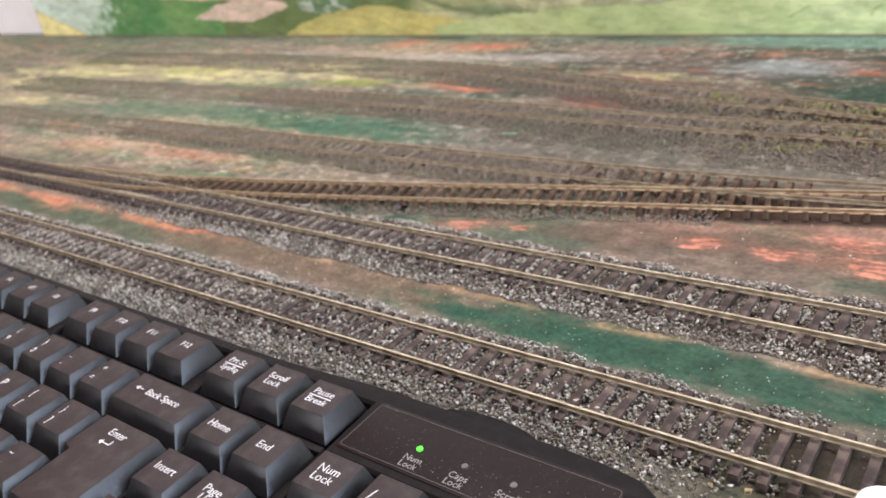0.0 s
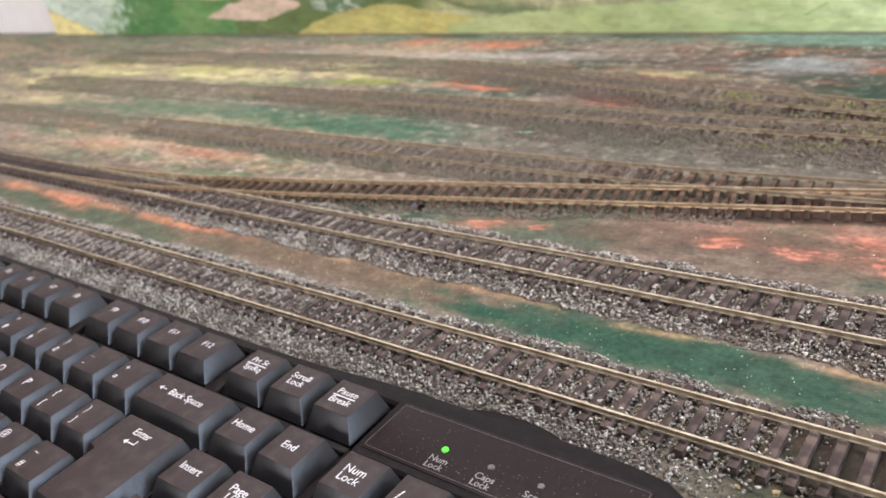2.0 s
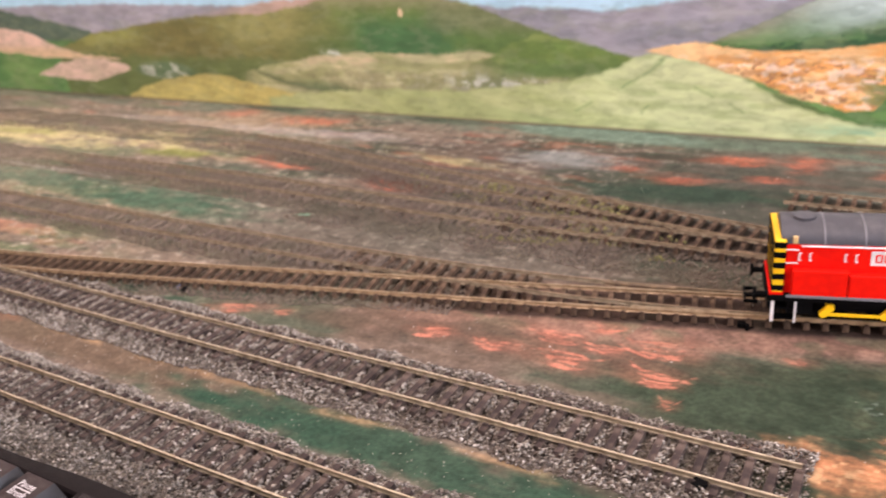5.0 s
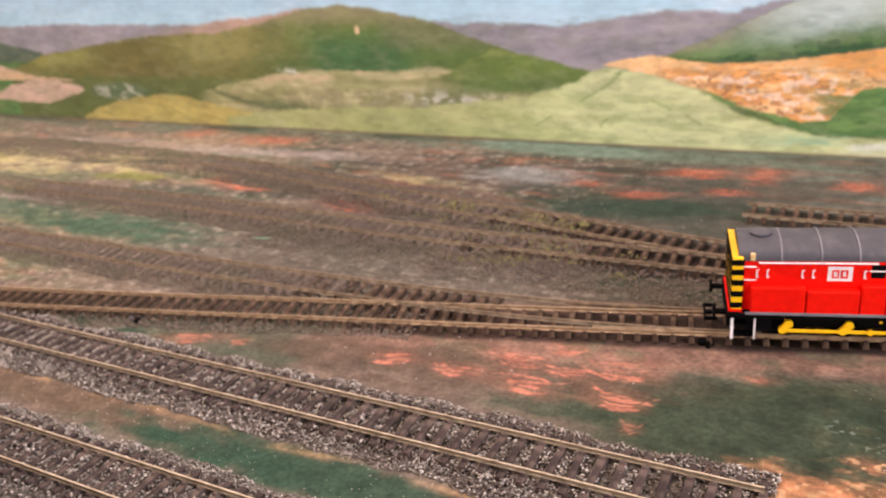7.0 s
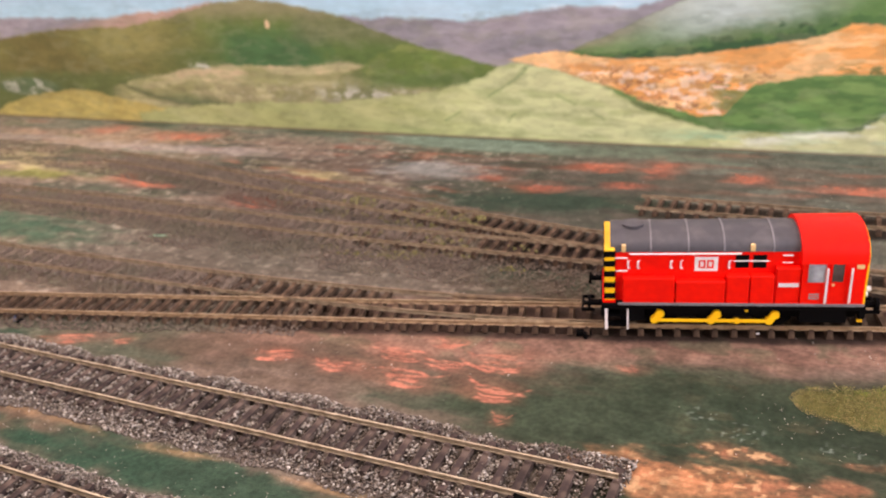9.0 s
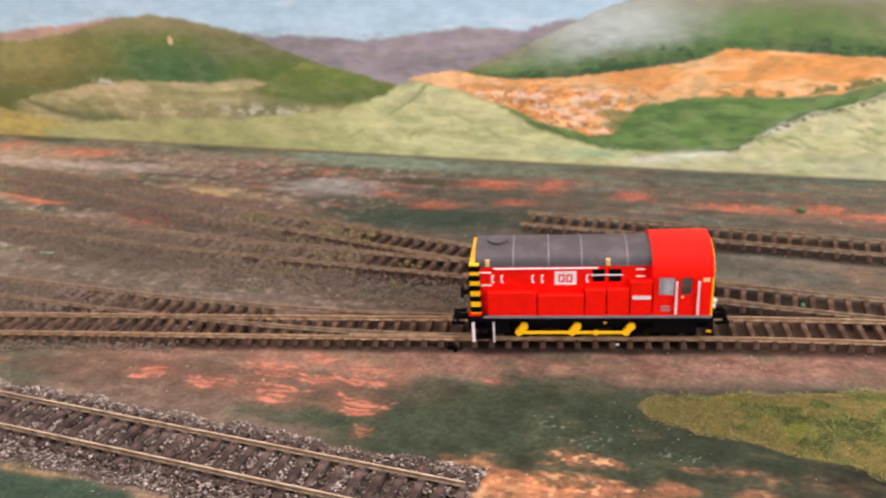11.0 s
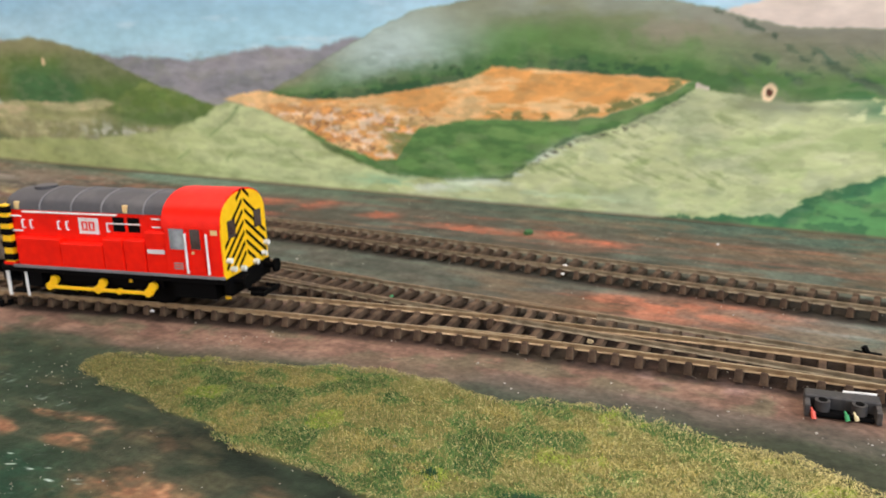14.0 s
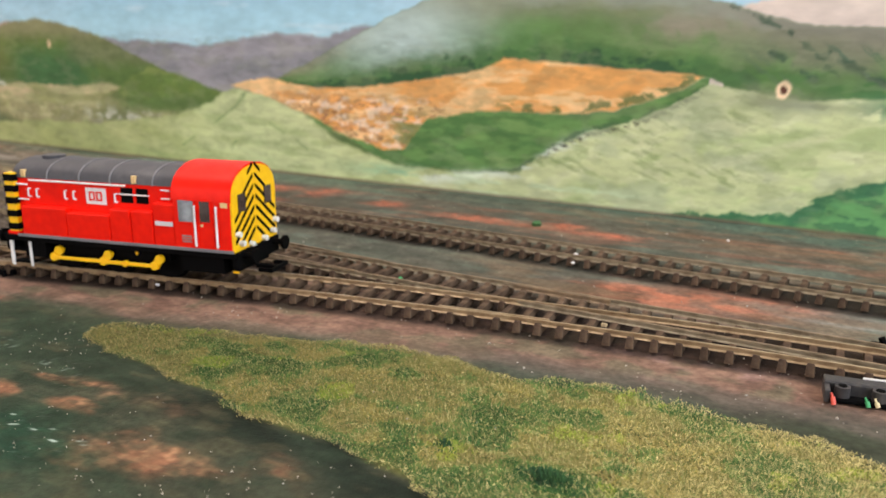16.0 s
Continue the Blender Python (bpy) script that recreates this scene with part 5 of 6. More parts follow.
# ---------------------------------------------------------------- keyboard
def legend(text, size, x, y, z, parent, material=None, align="CENTER", name="legend"):
    cu = bpy.data.curves.new(name, "FONT")
    cu.body, cu.size, cu.align_x, cu.align_y, cu.extrude = text, size, align, "CENTER", 0.00003
    cu.space_line = 0.85
    tmp = bpy.data.objects.new("tmp", cu)
    me = bpy.data.meshes.new_from_object(tmp)
    bpy.data.objects.remove(tmp)
    me.materials.append(material or M_PRINT)
    ob = new(name, me)
    ob.parent = parent
    ob.location = (x, y, z)
    return ob


PITCH, CASE_Z, WELL = 0.01905, 0.0193, 0.0028
KEY_Z = CASE_Z - 0.0022
KEY_MESH = {}


def key_mesh(w, d):
    if (w, d) not in KEY_MESH:
        bm = bmesh.new()
        hw, hd = w / 2 - 0.0007, d / 2 - 0.0007
        box(bm, -hw, hw, -hd, hd, 0.0010, 0.0074, 0.0, (-hw + 0.0016, hw - 0.0026, -hd + 0.0040, hd - 0.0012))
        bmesh.ops.bevel(bm, geom=[e for e in bm.edges if max(v.co.z for v in e.verts) > 0.004], offset=0.00045, segments=2, profile=0.6, affect="EDGES")
        box(bm, -hw + 0.0008, hw - 0.0008, -hd + 0.0008, hd - 0.0008, 0.0, 0.00099)
        bmesh.ops.recalc_face_normals(bm, faces=bm.faces)
        me = bpy.data.meshes.new("key")
        bm.to_mesh(me)
        bm.free()
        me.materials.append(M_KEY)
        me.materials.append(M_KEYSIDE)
        # every side face takes the polished, shade-darkened flank colour
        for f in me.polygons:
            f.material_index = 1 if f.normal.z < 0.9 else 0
        me.shade_smooth()
        me.set_sharp_from_angle(angle=radians(18))
        KEY_MESH[(w, d)] = me
    return KEY_MESH[(w, d)]


def keyboard():
    k = thing("keyboard", label="black plastic computer keyboard lying beside the tracks", category="keyboard")
    # case: a lofted body with a rolled back edge and a rounded right-hand end
    xs = [-0.40, -0.03, -0.012, 0.002, 0.016, 0.0258, 0.0266, 0.052, 0.066, 0.080, 0.094, 0.104, 0.111, 0.1155, 0.1185, 0.1200]
    back = [0.1880, 0.1880, 0.1885, 0.1895, 0.1905, 0.1908, 0.1908, 0.1910, 0.1912, 0.1912, 0.1908, 0.1895, 0.186, 0.181, 0.174, 0.165]
    bm = bmesh.new()
    rings = []
    for x, yb in zip(xs, back):
        s = 0.0 if x < 0.103 else (x - 0.103) / 0.017
        zt = CASE_Z - 0.006 * s * s
        yf = 0.0 + 0.02 * s * s
        zl = zt - WELL
        yw = 0.1805 if x < 0.0262 else 0.1588
        prof = [(yf, 0.001), (yf, zl * 0.55), (yf + 0.004, zl * 0.78), (yf + 0.02, zl * 0.95), (0.06, zl), (yw, zl), (yw + 0.0003, zt - 0.0008), (yw + 0.0012, zt), (yb - 0.006, zt), (yb - 0.0025, zt - 0.0008), (yb - 0.0006, zt - 0.0032), (yb, zt - 0.008), (yb - 0.002, 0.001)]
        rings.append([bm.verts.new((x, y, z)) for y, z in prof])
    for a, b in zip(rings, rings[1:]):
        for i in range(len(a)):
            j = (i + 1) % len(a)
            bm.faces.new((a[i], a[j], b[j], b[i]))
    bm.faces.new(rings[0][::-1])
    bm.faces.new(rings[-1])
    smooth(part("case", bm, M_KEYCASE, k), 35)
    # ribs of the deck that part the key wells
    for x0, x1, y0, y1 in ((-0.395, 0.0255, 0.1583, 0.1606), (0.0255, 0.029, 0.060, 0.1600), (-0.0392, -0.0332, 0.1600, 0.1812), (-0.1246, -0.1194, 0.1600, 0.1812), (-0.2100, -0.2050, 0.1600, 0.1812), (-0.0134, -0.0122, 0.060, 0.1584)):
        bm = bmesh.new()
        box(bm, x0, x1, y0, y1, CASE_Z - WELL - 0.001, CASE_Z - 0.0003, 0.0004)
        smooth(part("deck_rib", bm, M_KEYCASE, k), 35)
    # low rounded boss under the back edge
    bm = bmesh.new()
    prism(bm, [(0.057 + 0.020 * math.cos(math.pi * i / 16), 0.188 + 0.0075 * math.sin(math.pi * i / 16)) for i in range(17)], 0.0008, 0.0142, "z")
    bmesh.ops.bevel(bm, geom=[e for e in bm.edges if min(v.co.z for v in e.verts) > 0.014], offset=0.002, segments=3, profile=0.5, affect="EDGES")
    smooth(part("cable_boss", bm, M_KEYCASE, k), 40)
    # status panel with its scored outline, lamps and lettering
    bm = bmesh.new()
    box(bm, 0.0280, 0.1035, 0.1622, 0.1822, CASE_Z - 0.001, CASE_Z + 0.0003, 0.0002)
    panel = smooth(part("status_panel", bm, M_PANEL, k, "dusty smoked status panel"), 35)
    bm = bmesh.new()
    for b6 in ((0.0295, 0.102, 0.1811, 0.18122), (0.0295, 0.102, 0.1632, 0.16332), (0.0285, 0.02862, 0.1642, 0.1802), (0.1029, 0.10302, 0.1642, 0.1802)):
        box(bm, *b6, CASE_Z + 0.0002, CASE_Z + 0.00036)
    for cx, cy, q in ((0.0295, 0.1802, 1), (0.0295, 0.1642, 2), (0.102, 0.1642, 3), (0.102, 0.1802, 0)):
        arc = [(q * math.pi / 2 + math.pi / 2 * i / 5) for i in range(6)]
        prism(bm, [(cx + 0.00102 * math.cos(a), cy + 0.00102 * math.sin(a)) for a in arc] + [(cx + 0.0009 * math.cos(a), cy + 0.0009 * math.sin(a)) for a in arc[::-1]], CASE_Z + 0.0002, CASE_Z + 0.00036, "z")
    part("scored_outline", bm, M_LED_OFF, panel)
    for x, lit, txt in ((0.0503, True, "Num\nLock"), (0.0648, False, "Caps\nLock"), (0.0793, False, "Scroll\nLock")):
        bm = bmesh.new()
        cyl(bm, (x, 0.1712, CASE_Z - 0.0004), (x, 0.1712, CASE_Z + 0.0007), 0.00085, 20)
        smooth(part("indicator", bm, M_LED if lit else M_LED_OFF, panel, "lit green indicator lamp" if lit else "unlit grey indicator lamp"), 40)
        legend(txt, 0.0029, x + 0.0006, 0.1662, CASE_Z + 0.00035, panel, M_PRINT_D)

    def key(x, y, w=1.0, d=1.0, texts=()):
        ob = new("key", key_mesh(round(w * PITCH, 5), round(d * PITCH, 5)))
        ob.parent = k
        ob.location = (x, y, KEY_Z)
        for txt, size, dx, dy, al in texts:
            legend(txt, size, dx - 0.0003, dy - 0.0014, 0.00742, ob, align=al)
        return ob

    def fn(s):
        return [(s, 0.0034, 0.0, 0.0035, "CENTER")]

    def two(a, b):
        return [(a, 0.0036, -0.0040, 0.0046, "CENTER"), (b, 0.0036, -0.0040, -0.0004, "CENTER")]

    r0, r1, r2, r3, r4 = 0.1705, 0.1484, 0.1291, 0.1100, 0.0909
    key(0.0152, r0, texts=[("Pause", 0.0034, -0.0005, 0.0045, "CENTER"), ("Break", 0.0034, -0.0005, 0.0008, "CENTER")])
    key(-0.0039, r0, texts=[("Scroll\nLock", 0.0034, -0.0005, 0.0028, "CENTER")])
    key(-0.0230, r0, texts=[("Prt Sc", 0.0032, -0.0005, 0.0045, "CENTER"), ("SysRq", 0.0032, -0.0005, 0.0008, "CENTER")])
    for kx in (0.0144, -0.0238):
        bm = bmesh.new()
        box(bm, kx - 0.0042, kx + 0.0042, r0 + 0.0010, r0 + 0.0014, KEY_Z + 0.0072, KEY_Z + 0.0075)
        part("legend_rule", bm, M_PRINT, k)
    for i in range(4):
        key(-0.0495 - i * PITCH, r0, texts=fn("F%d" % (12 - i)))
    for i in range(4):
        key(-0.1342 - i * PITCH, r0, texts=fn("F%d" % (8 - i)))
    for i in range(4):
        key(-0.2195 - i * PITCH, r0, texts=fn("F%d" % (4 - i)))
    # number row
    key(0.0160, r1, texts=[("End", 0.0036, -0.0005, 0.0025, "CENTER")])
    key(-0.0028, r1, texts=[("Home", 0.0036, -0.0005, 0.0025, "CENTER")])
    bs = key(-0.0326, r1, 2.0, texts=[("Back Space", 0.0036, 0.0015, 0.0030, "CENTER")])
    arrow(bs, -0.0108, 0.0018, 0.0036)
    for i, (a, b) in enumerate((("+", "="), ("_", "-"), (")", "0"), ("(", "9"), ("*", "8"), ("&", "7"), ("^", "6"), ("%", "5"), ("$", "4"), ("\u00a3", "3"))):
        key(-0.0612 - i * PITCH, r1, texts=two(a, b))
    for i, s in enumerate(("Num\nLock", "/", "*", "-")):
        key(0.0392 + i * PITCH, r1, texts=[(s, 0.0036 if i == 0 else 0.005, -0.0005 if i == 0 else -0.0042, 0.0022, "CENTER")])
    # letter rows
    key(-0.0023, r2, texts=[("Insert", 0.0036, -0.0005, 0.0030, "CENTER")])
    key(0.0168, r2, texts=[("Page\nUp", 0.0036, -0.0005, 0.0022, "CENTER")])
    for i, s in enumerate(("7", "8", "9")):
        key(0.0392 + i * PITCH, r2, texts=[(s, 0.0048, -0.003, 0.0030, "CENTER")])
    key(-0.0530, r2, texts=two("}", "]"))
    key(-0.0530 - PITCH, r2, texts=two("{", "["))
    for i, s in enumerate("POIUYTR"):
        key(-0.0530 - (2 + i) * PITCH, r2, texts=[(s, 0.0048, -0.002, 0.0030, "CENTER")])
    # the tall return key: an upper and a lower half in one cap
    bm = bmesh.new()
    x0, xm, x1, y0, ym, y1 = -0.0430, -0.0388, -0.0132, r3 - PITCH / 2 + 0.0005, r2 - PITCH / 2 + 0.0005, r2 + PITCH / 2 - 0.0005
    low = [(x0, ym), (xm, ym), (xm, y0), (x1, y0), (x1, y1), (x0, y1)]
    hi = [(x0 + 0.0014, ym + 0.0030), (xm + 0.0014, ym + 0.0030), (xm + 0.0014, y0 + 0.0036), (x1 - 0.0028, y0 + 0.0032), (x1 - 0.0028, y1 - 0.0007), (x0 + 0.0014, y1 - 0.0008)]
    a = [bm.verts.new((*p, 0.0010)) for p in low]
    b = [bm.verts.new((*p, 0.0074)) for p in hi]
    bm.faces.new(a[::-1])
    bm.faces.new(b)
    for i in range(6):
        bm.faces.new((a[i], a[(i + 1) % 6], b[(i + 1) % 6], b[i]))
    bmesh.ops.bevel(bm, geom=[e for e in bm.edges if max(v.co.z for v in e.verts) > 0.004], offset=0.00045, segments=2, profile=0.6, affect="EDGES")
    prism(bm, [(px + (0.0008 if px < -0.03 else -0.0008), py + (0.0008 if py < r2 else -0.0008)) for px, py in low], 0.0, 0.00099, "z")
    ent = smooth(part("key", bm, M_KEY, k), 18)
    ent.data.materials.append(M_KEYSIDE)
    # same shade-darkened flanks on the return key
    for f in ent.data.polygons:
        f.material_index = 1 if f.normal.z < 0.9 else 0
    ent.location = (0, 0, KEY_Z)
    legend("Enter", 0.0036, -0.0290, r2 + 0.0038, 0.00742, ent)
    arrow(ent, -0.0300, r2 - 0.0002, 0.005, True)
    key(-0.0023, r3, texts=[("Delete", 0.0034, -0.0005, 0.0030, "CENTER")])
    key(0.0168, r3, texts=[("Page\nDown", 0.0034, -0.0005, 0.0022, "CENTER")])
    key(-0.0488, r3, texts=two("~", "#"))
    key(-0.0488 - PITCH, r3, texts=two("@", "'"))
    key(-0.0488 - 2 * PITCH, r3, texts=two(":", ";"))
    for i, s in enumerate("LKJHGF"):
        key(-0.0488 - (3 + i) * PITCH, r3, texts=[(s, 0.0048, -0.002, 0.0030, "CENTER")])
    for i in range(3):
        key(0.0392 + i * PITCH, r3, texts=[("456"[i], 0.0048, -0.003, 0.0030, "CENTER")])
    key(-0.033, r4, 2.0)
    for i, s in enumerate("/.,MNBV"):
        key(-0.0615 - i * PITCH, r4, texts=[(s, 0.0048, -0.002, 0.0030, "CENTER")])
    key(0.0168, r4)
    for i in range(3):
        key(0.0392 + i * PITCH, r4, texts=[("123"[i], 0.0048, -0.003, 0.0030, "CENTER")])
    return k


def arrow(parent, x, y, ln, hook=False):
    """A left-pointing arrow in print."""
    bm = bmesh.new()
    z0, z1 = 0.00735, 0.00747
    box(bm, x - ln / 2 + 0.0008, x + ln / 2, y - 0.00017, y + 0.00017, z0, z1)
    prism(bm, [(x - ln / 2, y), (x - ln / 2 + 0.0015, y - 0.0010), (x - ln / 2 + 0.0015, y + 0.0010)], z0, z1, "z")
    if hook:
        box(bm, x + ln / 2 - 0.00034, x + ln / 2, y + 0.00017, y + 0.0016, z0, z1)
    return part("arrow", bm, M_PRINT, parent)


keyboard()

# white rounded plastic case resting by the near track
bm = bmesh.new()
box(bm, 0.146, 0.205, 0.125, 0.2135, 0.0005, 0.0155)
bmesh.ops.bevel(bm, geom=[e for e in bm.edges if abs(e.verts[0].co.z - e.verts[1].co.z) > 0.005], offset=0.006, segments=6, profile=0.5, affect="EDGES")
bmesh.ops.bevel(bm, geom=[e for e in bm.edges if min(v.co.z for v in e.verts) > 0.015], offset=0.002, segments=3, profile=0.5, affect="EDGES")
tagged(smooth(part("plastic_case", bm, M_WHITE), 35), label="white rounded plastic case on the board by the rails", category="plastic case")

# ---------------------------------------------------------------- locomotive
def arch(w, z0, z1, n=12, power=2.0):
    """Half-outline of a curved roof: from (-w, z0) over z1 to (w, z0)."""
    out = []
    for i in range(n + 1):
        u = -1 + 2 * i / n
        a = u * math.pi / 2
        out.append((w * math.sin(a), z0 + (z1 - z0) * max(math.cos(a), 0) ** (2 / power)))
    return out


def locomotive(m):
    """A shunter: bonnet ahead, cab behind; its length runs along x, from buffer face to buffer face, on the rail tops."""
    L = thing("locomotive", label="red model diesel shunter with grey roof and yellow striped ends", category="locomotive", m=m)
    W, PL = 0.0168, 0.0128
    # underframe, footplate, buffer beams
    bm = bmesh.new()
    box(bm, 0.0085, 0.1085, -0.0110, 0.0110, 0.0055, PL - 0.0004)
    box(bm, 0.0300, 0.0800, -0.0135, 0.0135, 0.0075, PL - 0.0004)
    for x0, x1 in ((0.086, 0.104), (0.014, 0.024)):
        box(bm, x0, x1, -0.0150, 0.0150, 0.0050, PL - 0.0004)
    part("underframe", bm, M_BLACK, L)
    bm = bmesh.new()
    box(bm, 0.0065, 0.1100, -W, W, PL - 0.0012, PL + 0.0010, 0.0002)
    part("footplate", bm, M_BLACK, L)
    for s in (-1, 1):
        bm = bmesh.new()
        box(bm, 0.0130, 0.1095, s * W - 0.0002, s * W + 0.0002, PL + 0.0008, PL + 0.0019)
        part("solebar_line", bm, M_GREYSTRIP, L)
    # bonnet
    bm = bmesh.new()
    bw = 0.0128
    outline = [(-bw, PL + 0.001)] + [(-bw, 0.0368)] + [(bw, 0.0368)] + [(bw, PL + 0.001)]
    prism(bm, outline, 0.0110, 0.0855, "x")
    bonnet = part("bonnet", bm, M_RED, L)
    bm = bmesh.new()
    prism(bm, arch(bw + 0.0003, 0.0365, 0.0434, 14, 2.4), 0.0100, 0.0853, "x")
    roof = smooth(part("bonnet_roof", bm, M_ROOF, L, "dark grey curved bonnet roof"), 30)
    for x in (0.0265, 0.0415, 0.0555, 0.0745):
        bm = bmesh.new()
        prism(bm, arch(bw + 0.0006, 0.0364, 0.0437, 14, 2.4), x - 0.0003, x + 0.0003, "x")
        part("roof_rib", bm, M_GREYSTRIP, roof)
    bm = bmesh.new()
    cyl(bm, (0.0195, 0.0, 0.0426), (0.0195, 0.0, 0.0442), 0.0045, 20)
    part("fan_cowl", bm, M_ROOF, roof)
    for x in (0.0145, 0.0655):
        bm = bmesh.new()
        box(bm, x, x + 0.0018, -bw - 0.0008, -bw + 0.0008, 0.0368, 0.0398, 0.0002)
        part("roof_bracket", bm, M_LAMP, roof)
    # side lockers, in steps
    for s in (-1, 1):
        for x0, x1, z1, out in ((0.0150, 0.0362, 0.0258, 0.0160), (0.0366, 0.0562, 0.0245, 0.0164), (0.0566, 0.0655, 0.0270, 0.0164), (0.0659, 0.0752, 0.0270, 0.0162), (0.0756, 0.0850, 0.0305, 0.0160)):
            bm = bmesh.new()
            a, b = sorted((s * (bw - 0.001), s * out))
            box(bm, x0, x1, a, b, PL + 0.001, z1, 0.0005)
            part("locker", bm, M_RED, L)
        y = s * bw
        o = s * 0.0006
        # rails and grab handles in white
        bm = bmesh.new()
        cyl(bm, (0.0180, y + o, 0.0358), (0.0620, y + o, 0.0358), 0.00038, 8)
        for x in (0.0180, 0.0325, 0.0475, 0.0620):
            cyl(bm, (x, y, 0.0358), (x, y + o, 0.0358), 0.0003, 6)
        part("handrail", bm, M_LWHITE, bonnet, "thin white handrail")
        for x in (0.0172, 0.0212, 0.0345, 0.0385, 0.0575):
            bm = bmesh.new()
            cyl(bm, (x, y + o, 0.0292), (x, y + o, 0.0324), 0.00035, 8)
            cyl(bm, (x + 0.0008, y, 0.0324), (x, y + o, 0.0324), 0.0003, 6)
            cyl(bm, (x + 0.0008, y, 0.0292), (x, y + o, 0.0292), 0.0003, 6)
            part("grab_handle", bm, M_LWHITE, bonnet)
        for z in (0.0280, 0.0340):
            bm = bmesh.new()
            cyl(bm, (0.0118, y + o, z), (0.0170, y + o, z), 0.00035, 8)
            part("grab_handle", bm, M_LWHITE, bonnet)
        bm = bmesh.new()
        cyl(bm, (0.0780, y + o, 0.0318), (0.0818, y + o, 0.0318), 0.0003, 8)
        cyl(bm, (0.0780, y + o, 0.0350), (0.0818, y + o, 0.0350), 0.0003, 8)
        part("grab_handle", bm, M_LWHITE, bonnet)
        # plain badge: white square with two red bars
        bm = bmesh.new()
        a, b = sorted((y, y + s * 0.0003))
        box(bm, 0.0440, 0.0532, a, b, 0.0278, 0.0342, 0.0001)
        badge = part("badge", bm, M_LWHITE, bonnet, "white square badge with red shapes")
        bm = bmesh.new()
        a, b = sorted((y + s * 0.0002, y + s * 0.0005))
        for x0, x1 in ((0.0456, 0.0482), (0.0489, 0.0515)):
            box(bm, x0, x1, a, b, 0.0292, 0.0298)
            box(bm, x0, x1, a, b, 0.0322, 0.0328)
            box(bm, x0, x0 + 0.0006, a, b, 0.0292, 0.0328)
            box(bm, x1 - 0.0006, x1, a, b, 0.0296, 0.0324)
        part("badge_mark", bm, M_RED, badge)
        for x0 in (0.0600, 0.0668):
            bm = bmesh.new()
            a, b = sorted((y - s * 0.0002, y + s * 0.0003))
            box(bm, x0, x0 + 0.0052, a, b, 0.0292, 0.0350, 0.0002)
            part("bonnet_vent", bm, M_BLACK, bonnet, "black square opening")
        bm = bmesh.new()
        cyl(bm, (0.0592, y + o, 0.0325), (0.0728, y + o, 0.0325), 0.0003, 8)
        part("grab_handle", bm, M_LWHITE, bonnet)
        bm = bmesh.new()
        a, b = sorted((s * 0.0161, s * 0.0164))
        box(bm, 0.0766, 0.0842, a, b, 0.0222, 0.0238)
        part("number_bar", bm, M_PRINT, L)
        # small yellow warning flash
        bm = bmesh.new()
        cyl(bm, (0.0655, s * 0.0136, 0.0098), (0.0655, s * 0.0140, 0.0098), 0.0007, 12)
        part("cap", bm, M_YELLOW, L)
    # nose plate with warning stripes
    bm = bmesh.new()
    box(bm, 0.0075, 0.0118, -0.0150, 0.0150, PL + 0.0008, 0.0385, 0.0003)
    nose = part("nose_plate", bm, M_YELLOW, L, "yellow nose end with black bars")
    for z in (0.0170, 0.0222, 0.0274, 0.0322, 0.0366):
        bm = bmesh.new()
        box(bm, 0.0072, 0.0121, -0.0152, 0.0152, z - 0.0013, z + 0.0013)
        part("black_bar", bm, M_BLACK, nose)
    bm = bmesh.new()
    box(bm, 0.0066, 0.0120, -0.0152, 0.0152, PL + 0.0006, PL + 0.0022)
    part("nose_sill", bm, M_RED, L)
    # ladder steps below the nose
    for s in (-1, 1):
        for x, wid in ((0.0082, 0.0006), (0.0172, 0.00035)):
            bm = bmesh.new()
            box(bm, x - wid, x + wid, s * 0.0158 - 0.0004, s * 0.0158 + 0.0004, 0.0012, PL)
            part("step_post", bm, M_LWHITE, L, "white step post")
        for z in (0.0022, 0.0072):
            bm = bmesh.new()
            box(bm, 0.0082, 0.0172, s * 0.0135 - 0.0022, s * 0.0135 + 0.0022, z, z + 0.0007)
            part("step", bm, M_BLACK, L)
    # cab
    cw = 0.0166
    bm = bmesh.new()
    roofline = arch(cw, 0.0330, 0.0448, 16, 2.5)
    prism(bm, [(-cw, PL + 0.001)] + roofline + [(cw, PL + 0.001)], 0.0852, 0.1088, "x")
    cab = smooth(part("cab", bm, M_RED, L), 30)
    bm = bmesh.new()
    prism(bm, arch(cw + 0.0004, 0.0326, 0.0452, 16, 2.5), 0.0846, 0.1092, "x")
    smooth(part("cab_roof", bm, M_RED, L), 30)
    for s in (-1, 1):
        y = s * cw
        a, b = sorted((y, y + s * 0.00025))
        for x0, x1, z0, z1, g, nm in ((0.0872, 0.0938, 0.0245, 0.0326, M_GLASS, "side_window"), (0.0962, 0.1006, 0.0248, 0.0328, M_DARKGLASS, "door_window")):
            bm = bmesh.new()
            box(bm, x0, x1, a, b, z0, z1, 0.0001)
            part(nm, bm, g, cab)
            bm = bmesh.new()
            a2, b2 = sorted((y, y + s * 0.0004))
            for q in ((x0 - 0.0004, x1 + 0.0004, z1, z1 + 0.0004), (x0 - 0.0004, x1 + 0.0004, z0 - 0.0004, z0), (x0 - 0.0004, x0, z0, z1), (x1, x1 + 0.0004, z0, z1)):
                box(bm, q[0], q[1], a2, b2, q[2], q[3])
            part("window_frame", bm, M_RED, cab)
        bm = bmesh.new()
